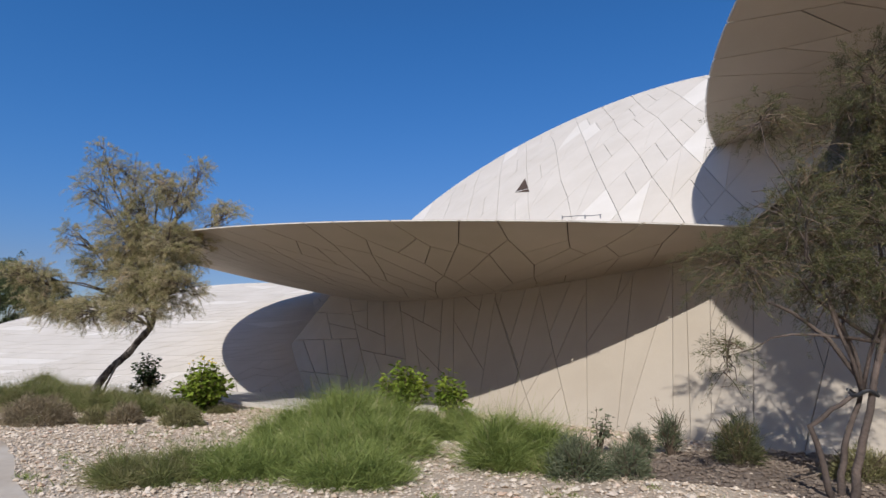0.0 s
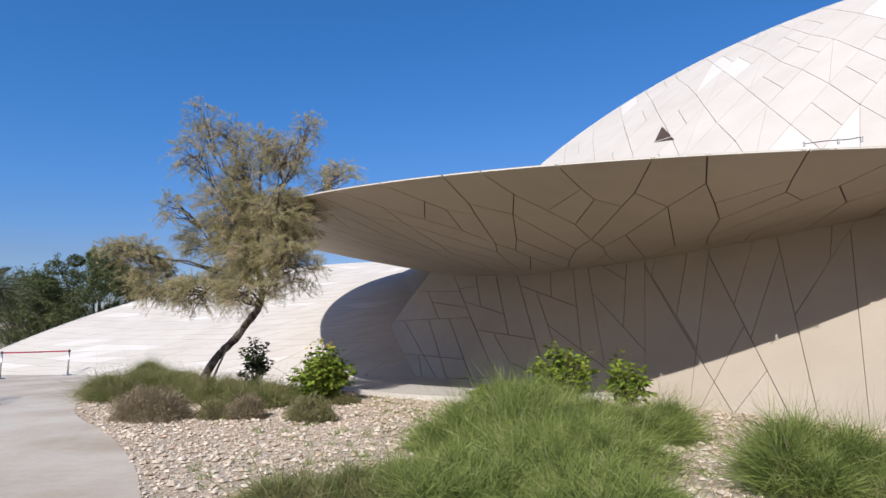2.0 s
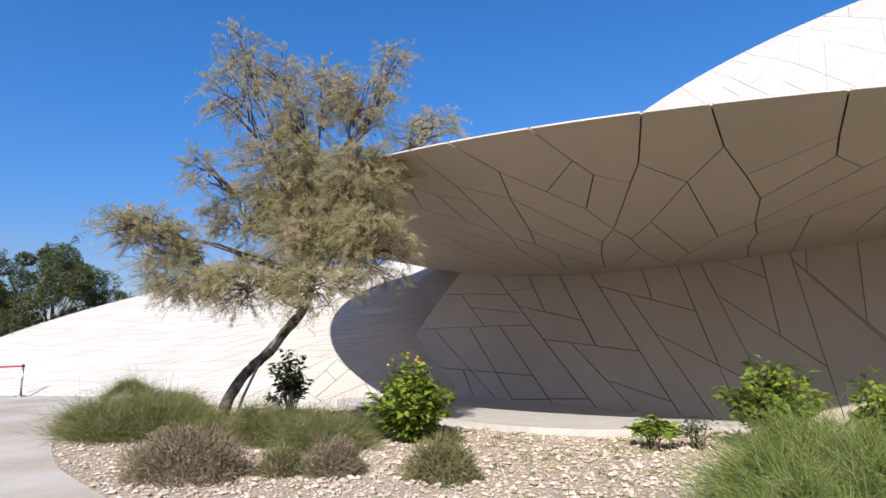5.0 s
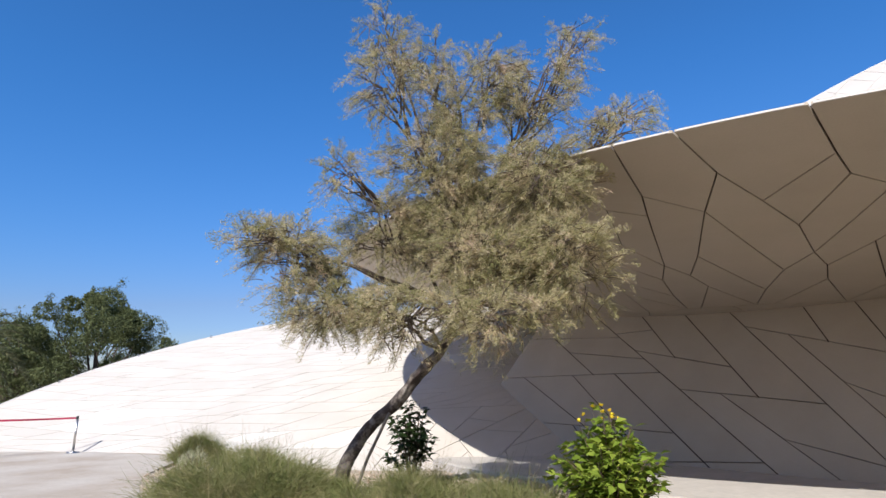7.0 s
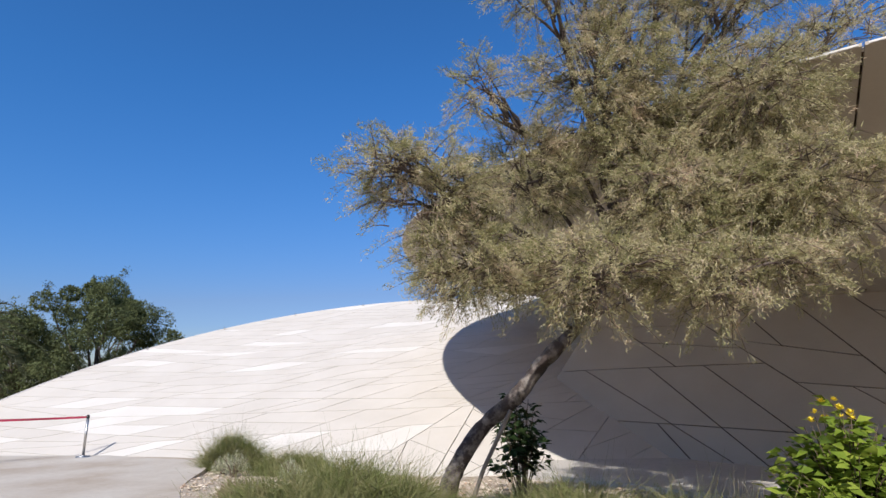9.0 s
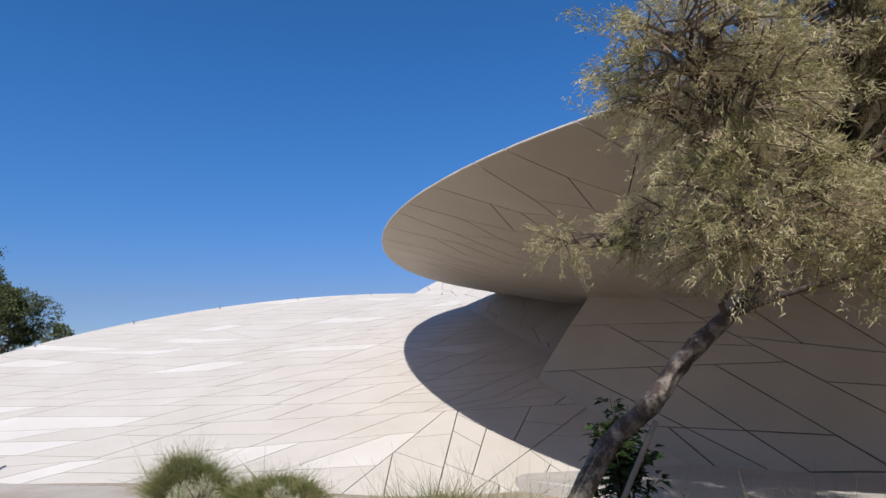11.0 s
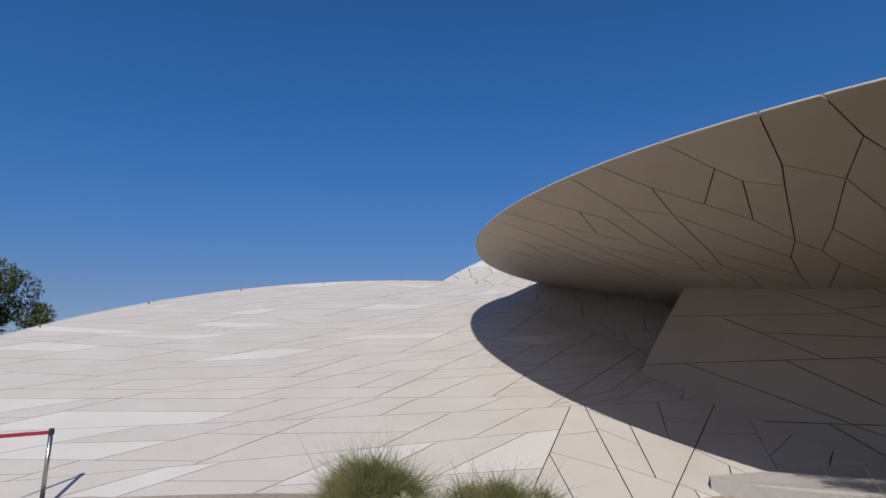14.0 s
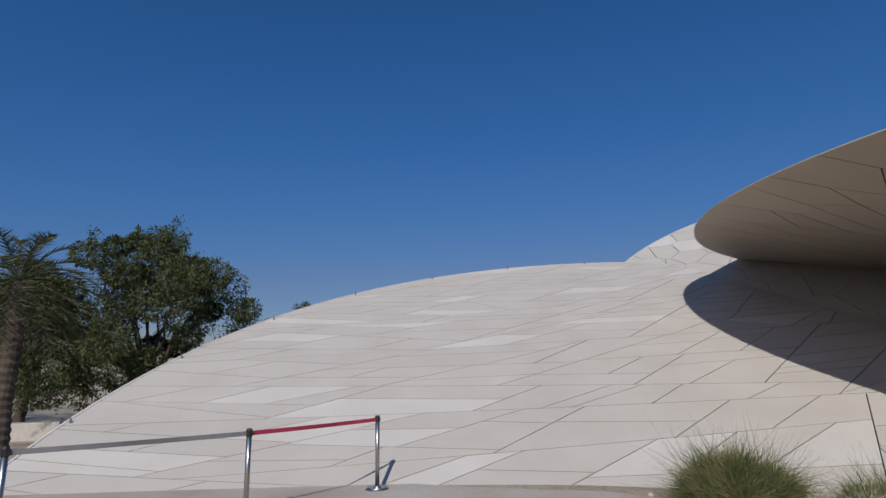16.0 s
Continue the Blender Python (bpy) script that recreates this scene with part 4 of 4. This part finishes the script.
mesh_object("strap", *join([tube([(0.13 * math.cos(w), 0.11 * math.sin(w), 0.03 * math.sin(3 * w)) for w in [2 * math.pi * k / 16 for k in range(17)]], [0.022] * 17, 6)]), BLACK, strap)

# grass in the beds
LUSH, DULL = "lush green clump of long thin grass in gravel", "dull green grass clump with dry seed stalks"
for i, (x, y, r, h, n, mat, label) in enumerate((
        (-10.8, 14.85, 1.15, 0.9, 10500, GRASS_GREY, LUSH), (-8.5, 14.5, 0.8, 0.74, 5000, GRASS_GREY, DULL), (-7.2, 14.3, 0.85, 0.64, 5000, GRASS_GREY, DULL),
        (-2.1, 10.5, 0.6, 0.62, 4500, GRASS, LUSH), (-1.3, 11.5, 1.05, 1.08, 11000, GRASS, LUSH), (0.1, 11.9, 0.62, 0.70, 5000, GRASS, LUSH),
        (-0.8, 9.9, 0.95, 0.7, 8500, GRASS, LUSH), (-1.8, 8.9, 0.85, 0.46, 6000, GRASS, LUSH), (-0.5, 8.6, 0.75, 0.46, 5000, GRASS, LUSH),
        (-2.75, 8.1, 0.55, 0.42, 3500, GRASS_GREY, DULL), (1.48, 9.6, 0.66, 0.82, 7000, GRASS, LUSH))):
    grass_clump(x, y, r, h, n, mat, label, 40 + i, 22)
for i, (x, y, r, h, n) in enumerate(((-15.24, 19.75, 0.58, 0.87, 7000), (-13.5, 19.5, 0.68, 0.56, 5000), (-10.75, 15.95, 0.55, 0.58, 3500), (-9.9, 15.3, 0.5, 0.4, 2500), (-8.7, 15.6, 0.6, 0.4, 2600), (-7.7, 15.6, 0.6, 0.36, 2400))):
    grass_clump(x, y, r, h, n, GRASS_GREY, "feathery grass clump with dry seed heads before the pale disc", 70 + i, 45)

# low shrubs
BROWN = "rounded dry brown twiggy shrub standing in limestone gravel"
twiggy_shrub(-8.05, 12.1, 0.92, 0.6, 0.66, 6500, BROWN_SHRUB, BROWN, 81)
twiggy_shrub(-6.4, 12.5, 0.42, 0.38, 0.47, 2600, BROWN_SHRUB, BROWN, 82)
twiggy_shrub(-5.1, 12.4, 0.50, 0.42, 0.50, 3000, OLIVE_SHRUB, "rounded olive twiggy shrub standing in limestone gravel", 83)
twiggy_shrub(-7.0, 12.4, 0.32, 0.3, 0.36, 1500, OLIVE_SHRUB, "small olive shrub between the brown shrubs", 84)
GREYISH = "grey-green small-leaved shrub beside the leaning wall"
twiggy_shrub(2.2, 9.0, 0.42, 0.36, 0.55, 1500, GREY_SHRUB, GREYISH, 85, leaf=(0.05, 0.14))
twiggy_shrub(2.8, 9.15, 0.34, 0.32, 0.46, 1300, GREY_SHRUB, GREYISH, 86)
twiggy_shrub(3.65, 10.7, 0.21, 0.2, 0.62, 420, GREY_SHRUB, "small cup-shaped grey-green shrub with loose twigs", 87, leaf=(0.06, 0.2), upright=0.5)
twiggy_shrub(4.4, 10.1, 0.36, 0.34, 0.72, 1300, FEATHERY_SHADED, "dark fine-leaved shrub at the foot of the wall", 88, leaf=(0.05, 0.14), upright=0.2)
twiggy_shrub(5.55, 9.4, 0.5, 0.4, 0.42, 1900, OLIVE_SHRUB, "low olive shrub beside the tree stems", 89)
twiggy_shrub(3.2, 10.4, 0.22, 0.2, 0.5, 700, GREY_SHRUB, GREYISH, 90, upright=0.3)
twiggy_shrub(-5.6, 14.6, 0.5, 0.3, 0.22, 1300, OLIVE_SHRUB, "low olive ground cover beside the flowering bush", 92)

# leafy bushes
FLOWERING = "bright green leafy bush with yellow flower heads"
broad_bush(-6.0, 14.6, 0.62, 1.30, 120, BROAD, FLOWERING, 101, 12, 0.1, 0.16, reach=0.12)
broad_bush(-1.05, 14.2, 0.62, 1.42, 74, BROAD, "bright yellow-green leafy bush rising behind the grass", 102, 0)
broad_bush(0.0, 13.8, 0.36, 1.12, 36, BROAD, "slim bright green leafy bush beside the leaning wall", 103, 0)
broad_bush(-2.55, 14.3, 0.30, 0.47, 11, BROAD, "small bright green leafy plant in gravel", 104, 0, 0.2)
broad_bush(-1.95, 14.45, 0.26, 0.5, 12, GREY_SHRUB, "small grey-green leafy plant in gravel", 105, 0, 0.2, 0.07)
broad_bush(2.65, 10.6, 0.2, 0.85, 9, GREY_SHRUB, "thin upright plant with small leaves", 106, 0, 0.1, 0.08)
broad_bush(3.68, 10.68, 0.36, 0.95, 10, STRAW, "loose dry twigs with pale seed tips round the small shrub", 109, 0, 0.2, 0.035)
broad_bush(-9.0, 16.75, 0.36, 1.55, 30, BROAD_DARK, "dark green leafy sapling beside the leaning trunk", 107, 0, 0.05, 0.15)

# limestone chips
gen, rng = np.random.default_rng(77), random.Random(77)
PATH_SHAPE = EDGE + [(-45, 30), (-45, -12), (9, -12)]
SHAPES = []
for k in range(6):
    ico = np.array([(1, 0, 0), (-1, 0, 0), (0, 1, 0), (0, -1, 0), (0, 0, 0.8), (0, 0, -0.6), (0.6, 0.6, 0.4), (-0.6, 0.5, 0.45)]) * np.random.default_rng(k).uniform(0.65, 1.15, (8, 1))
    SHAPES.append(ico)
SIDES = [(0, 6, 4), (6, 2, 4), (2, 7, 4), (7, 1, 4), (1, 3, 4), (3, 0, 4), (2, 6, 0), (1, 7, 2), (2, 0, 5), (1, 2, 5), (3, 1, 5), (0, 3, 5)]
verts, faces = [], []
spots = []
while len(spots) < 50000:
    x, y = rng.uniform(-16.5, 5.5), rng.uniform(5.0, 20.5)
    near = math.exp(-max(0.0, math.hypot(x + 4, y - 10) - 4) / 8)
    if rng.random() < near and not inside(x, y, PATH_SHAPE) and not inside(x, y, APRON + [(2, 17), (-4, 24), (-8.5, 23.5)]):
        if rng.random() < 0.96 and inside(x, y, EARTH):
            continue
        spots.append((x, y))
for x, y in spots:
    s = rng.choice(SHAPES)
    size = rng.uniform(0.010, 0.026) if rng.random() < 0.9 else rng.uniform(0.03, 0.06)
    w = rng.uniform(0, 6.28)
    c, q = math.cos(w), math.sin(w)
    n = len(verts)
    verts.extend((x + size * (p[0] * c - p[1] * q), y + size * (p[0] * q + p[1] * c), ground_at(x, y) + size * 0.35 + size * 0.8 * p[2]) for p in s)
    faces.extend((a + n, b + n, d + n) for a, b, d in SIDES)
tagged(mesh_object("limestone_chips", verts, faces, STONE), "loose cream and rusty limestone chips covering the beds", "gravel", kind="stuff")


# clods and stones lying on the brown earth
verts, faces = [], []
while len(faces) < 2600 * len(SIDES):
    x, y = rng.uniform(2.7, 8.0), rng.uniform(7.6, 11.2)
    if not inside(x, y, EARTH):
        continue
    q, size, w, n = rng.choice(SHAPES), rng.uniform(0.015, 0.05), rng.uniform(0, 6.28), len(verts)
    verts.extend((x + size * (p[0] * math.cos(w) - p[1] * math.sin(w)), y + size * (p[0] * math.sin(w) + p[1] * math.cos(w)), 0.005 + size * 0.3 + size * 0.7 * p[2]) for p in q)
    faces.extend((a + n, b + n, d + n) for a, b, d in SIDES)
tagged(mesh_object("earth_clods", verts, faces, MULCH), "brown clods and stones lying on the earth bed", "stones", kind="stuff")

# small green weeds between the chips
gen = np.random.default_rng(91)
tufts = [(x + rng.uniform(-0.3, 0.3), y + rng.uniform(-0.3, 0.3)) for x, y in rng.sample(spots, 900) if -6.5 < x < 3.5 and y > 7.5 and math.sin(1.3 * x) + math.sin(1.7 * y) > -0.4]
tufts = [p for p in tufts if not inside(*p, PATH_SHAPE)][:260]
n = len(tufts) * 26
base = np.repeat(np.array([(x, y, 0.0) for x, y in tufts]), 26, axis=0) + gen.normal(size=(n, 3)) * [0.045, 0.045, 0.0]
tagged(fast_object("ground_weeds", *strips(base, gen.normal(size=(n, 3)) * [0.6, 0.6, 0.1] + [0, 0, 0.8], gen.normal(size=(n, 3)) * 0.3, gen.uniform(0.03, 0.11, n), gen.uniform(0.004, 0.011, n), 2), GRASS),
       "sparse small green weeds sprouting between the limestone chips", "weeds", kind="stuff")


# ---- belt barriers ----
def barrier_post(x, y):
    post = thing("barrier_post", "slim steel belt-barrier post on a round base plate", "barrier post", (x, y, 0.012), "belt barrier posts")
    bm = bmesh.new()
    for z, r, d in ((0.006, 0.165, 0.012), (0.020, 0.15, 0.016), (0.036, 0.06, 0.016)):
        bmesh.ops.create_cone(bm, segments=36, radius1=r, radius2=r * 0.93, depth=d, cap_ends=True, matrix=Matrix.Translation((0, 0, z)))
    part("base_plate", bm, STEEL, post, "round steel base plate")
    bm = bmesh.new()
    bmesh.ops.create_cone(bm, segments=24, radius1=0.029, radius2=0.029, depth=0.84, cap_ends=True, matrix=Matrix.Translation((0, 0, 0.46)))
    part("pole", bm, STEEL, post, "", True)
    bm = bmesh.new()
    bmesh.ops.create_cone(bm, segments=24, radius1=0.033, radius2=0.033, depth=0.065, cap_ends=True, matrix=Matrix.Translation((0, 0, 0.895)))
    bmesh.ops.create_cone(bm, segments=24, radius1=0.033, radius2=0.027, depth=0.018, cap_ends=True, matrix=Matrix.Translation((0, 0, 0.936)))
    for w in range(4):
        bmesh.ops.create_cube(bm, size=1, matrix=Matrix.Rotation(w * math.pi / 2, 4, "Z") @ Matrix.Translation((0.032, 0, 0.895)) @ Matrix.Diagonal((0.014, 0.018, 0.055, 1)))
    part("belt_head", bm, BLACK, post, "black belt cassette")
    return post


def belt(a, b, material, label):
    ob = thing("barrier_belt", label, "belt", a, "barrier belts")
    a, b = Vector(a), Vector(b)
    side = (b - a).cross(Vector((0, 0, 1))).normalized() * 0.0015
    rows = []
    for k in range(17):
        f = k / 16
        p = (b - a) * f + Vector((0, 0, -0.005 * math.sin(math.pi * f)))
        tilt = side * 4 * math.sin(3 * math.pi * f)
        rows.append([p + Vector((0, 0, 0.024)) + side + tilt, p + Vector((0, 0, -0.024)) + side - tilt, p + Vector((0, 0, -0.024)) - side - tilt, p + Vector((0, 0, 0.024)) - side + tilt])
    verts = [v for r in rows for v in r]
    faces = [(4 * k + q, 4 * k + (q + 1) % 4, 4 * k + 4 + (q + 1) % 4, 4 * k + 4 + q) for k in range(16) for q in range(4)] + [(0, 3, 2, 1), (64, 65, 66, 67)]
    mesh_object("webbing", verts, faces, material, ob)


POSTS = [(-19.5, 20.69), (-20.6, 19.02), (-22.2, 17.6)]
for x, y in POSTS:
    barrier_post(x, y)
belt((*POSTS[0], 0.905), (*POSTS[1], 0.905), RED, "taut red belt between two barrier posts")
belt((*POSTS[1], 0.905), (*POSTS[2], 0.905), GREY_BELT, "taut grey belt between two barrier posts")


# ---- park trees beyond the disc ----
def park_tree(x, y, height, spread, seed, leaves, label, trunk_high=1.6, size=(0.09, 0.17)):
    gen, rng = np.random.default_rng(seed), random.Random(seed)
    ob = thing("park_tree", label, "tree", (x, y, 0), "park trees")
    mesh_object("trunk", *tube(bend((0, 0, -0.2), (0.2, 0.1, trunk_high + 1), 0, 0.05, 6, rng), [0.24, 0.2, 0.18, 0.17, 0.16, 0.14, 0.12], 10), BARK, ob, "", True)
    starts, ways = [], []
    lumps = 60
    for k in range(lumps):
        w, up = rng.uniform(0, 2 * math.pi), rng.random()
        wide = spread * math.sin(math.pi * (0.18 + 0.72 * up)) * rng.uniform(0.3, 1.12)
        c = Vector((math.cos(w) * wide, math.sin(w) * wide, trunk_high + (height - trunk_high) * (0.08 + 0.88 * up)))
        if k % 3 == 0:
            mesh_object("limb", *limb((0.2, 0.1, trunk_high + 0.6), c, 0.07, rng, 0.2, 0.12), BARK, ob)
        r = rng.uniform(0.10, 0.28) * spread
        m = leaves // lumps
        d = gen.normal(size=(m, 3))
        d /= np.linalg.norm(d, axis=1, keepdims=True)
        p = np.array(c) + d * (gen.uniform(0.4, 1.0, m) ** 0.5)[:, None] * [r * 1.15, r * 1.15, r * 0.8]
        spray = np.array(c) / np.linalg.norm(np.array(c)) * [1.0, 1.0, 0.9] + gen.normal(size=3) * 0.45
        stray = gen.random(m) < 0.16
        p[stray] = np.array(c) + (spray * gen.uniform(0.6, 1.35) * r)[None] * gen.random((int(stray.sum()), 1)) + gen.normal(size=(int(stray.sum()), 3)) * 0.12 * r
        starts.append(p)
        ways.append(d + gen.normal(size=(m, 3)) * 0.7 + [0, 0, -0.2])
    starts, ways = np.concatenate(starts), np.concatenate(ways)
    n = len(starts)
    fast_object("crown", *leaf_fan(gen, starts, ways, gen.uniform(*size, n), gen.uniform(size[0] * 0.35, size[1] * 0.4, n)), FAR_LEAF, ob, "dense dark green crown")
    return ob


DARK_TREE = "broad dark green park tree behind the low disc"
park_tree(-29.7, 31.4, 6.7, 3.3, 201, 72000, DARK_TREE, 0.5)
park_tree(-33.2, 30.5, 5.2, 2.4, 202, 24000, DARK_TREE, 0.4)
park_tree(-37.5, 33.0, 5.8, 3.0, 203, 14000, DARK_TREE, 0.4)
park_tree(-27.6, 35.0, 4.3, 1.5, 204, 4000, "small green park tree behind the low disc", 0.8)
park_tree(-29.0, 46.0, 6.0, 0.9, 205, 2000, "distant small tree behind the low disc", 3.0)
park_tree(-44.0, 38.0, 6.5, 3.8, 207, 9000, DARK_TREE, 0.4)
# never in view: added only to cast a tree shadow on the path
park_tree(-15.0, 5.9, 6.2, 1.9, 208, 6000, "unseen park tree added to shade the path", 3.4)


def date_palm(x, y, height, seed):
    gen, rng = np.random.default_rng(seed), random.Random(seed)
    ob = thing("date_palm", "grey-green date palm with a rough ringed trunk", "palm", (x, y, 0))
    rings = 44
    pts = [(0.02 * math.sin(k * 0.3), 0.01 * k * 0.1, -0.1 + (height + 0.1) * k / rings) for k in range(rings + 1)]
    mesh_object("trunk", *tube(pts, [0.19 + (0.03 if k % 2 else 0.0) + 0.05 * math.exp(-k / 4) for k in range(rings + 1)], 14), BARK, ob, "rough ringed trunk")
    for k in range(34):
        w = 2.4 * k
        up = 1.25 - 2.3 * (k / 34)
        way = Vector((math.cos(w) * math.cos(up), math.sin(w) * math.cos(up), math.sin(up)))
        ln = rng.uniform(2.1, 2.8)
        f = np.repeat(np.linspace(0.12, 1.0, 44), 2)
        p = np.array([0, 0, height]) + np.array(way)[None] * (ln * f)[:, None] + np.array([0, 0, -0.55])[None] * (ln * f * f)[:, None]
        side = np.array(way.cross(Vector((0, 0, 1))).normalized())[None] * np.tile([1, -1], 44)[:, None]
        v = side + np.array(way)[None] * 0.8 + gen.normal(size=(88, 3)) * 0.15 + [0, 0, 0.1]
        blades = strips(p, v, np.tile([0, 0, -0.25], (88, 1)), 0.42 * np.sin(np.pi * (0.15 + 0.8 * f)), np.full(88, 0.03), 1)
        rib = strips(np.array([[0, 0, height]]), np.array([way]), np.array([[0, 0, -0.55]]), np.array([ln]), np.array([0.05]), 6)
        v1, f1 = blades
        v2, f2 = rib
        fast_object("frond", np.concatenate([v1, v2]), np.concatenate([f1, f2 + len(v1)]), PALM_LEAF, ob)


date_palm(-28.35, 24.4, 3.75, 301)
date_palm(-36.0, 26.0, 5.0, 302)

# low walls and benches of the park
for x, y, w, d, h, turn in ((-31.0, 27.3, 3.2, 0.5, 0.45, 0.3), (-35.0, 24.5, 4.0, 0.4, 0.7, 0.2)):
    wall = thing("low_wall", "low pale rendered garden wall in the park", "wall", (x, y, 0))
    bm = bmesh.new()
    bmesh.ops.create_cube(bm, size=1, matrix=Matrix.Rotation(turn, 4, "Z") @ Matrix.Translation((0, 0, h / 2 - 0.05)) @ Matrix.Diagonal((w, d, h + 0.1, 1)))
    bmesh.ops.bevel(bm, geom=bm.edges[:], offset=0.02, segments=2, affect="EDGES")
    part("wall_body", bm, KERB, wall)


# ---- small fittings on the building ----
louver = thing("triangular_louver", "dark triangular louvred vent in the steep pale disc", "vent", (0, 0, 0))
LOUVER = [upper.local(*p) for p in ((1.76, 20.55, 7.15), (1.44, 19.84, 6.45), (1.89, 19.25, 6.28))]
m = middle(LOUVER)
big = [(m[0] + (p[0] - m[0]) * 1.0, m[1] + (p[1] - m[1]) * 1.0) for p in LOUVER]
made = panel_mesh(upper, big, 0.0, 0.02, -0.006)
mesh_object("backing", *made, JOINT, louver)
low_v, high_v = min(p[1] for p in big), max(p[1] for p in big)
for k in range(8):
    v = low_v + (high_v - low_v) * (k + 0.5) / 8
    strip = clip(clip(big, (0, v - 0.014), (0, 1)), (0, v + 0.014), (0, -1))
    made = panel_mesh(upper, strip, 0.0, 0.012, -0.022) if len(strip) > 2 and area(strip) > 0.013 else None
    if made:
        mesh_object("slat", *made, RIM, louver)
rod = thing("roof_cable", "thin metal cable with clamps along the canopy edge", "cable", (2.55, 11.62, 3.79))
mesh_object("cable", *tube([(-0.25, 0, 0.02), (0.0, 0.0, 0.035), (0.25, 0.0, 0.028), (0.42, 0.0, 0.045)], [0.007] * 4, 6), CABLE, rod)
for x in (-0.25, 0.14, 0.40):
    mesh_object("clamp", *tube([(x, 0, -0.02), (x, 0, 0.05)], [0.014, 0.010], 6), CABLE, rod)
twiggy_shrub(-12.55, 15.75, 0.32, 0.28, 0.42, 900, STRAW, "small dry plant with pale flower heads at the path edge", 93, leaf=(0.04, 0.1), upright=0.2)
PALE_PLANT = "small dry plant with pale flower heads before the grass clump"
for i, (x, y, r, h) in enumerate(((-14.4, 18.75, 0.34, 0.5), (-14.75, 18.95, 0.26, 0.36), (-13.3, 18.75, 0.22, 0.40), (-12.95, 18.3, 0.25, 0.24))):
    twiggy_shrub(x, y, r, r * 0.9, h, 420, PALE_FLOWER, PALE_PLANT, 120 + i, leaf=(0.025, 0.07), upright=0.35, name="flowering_weed")
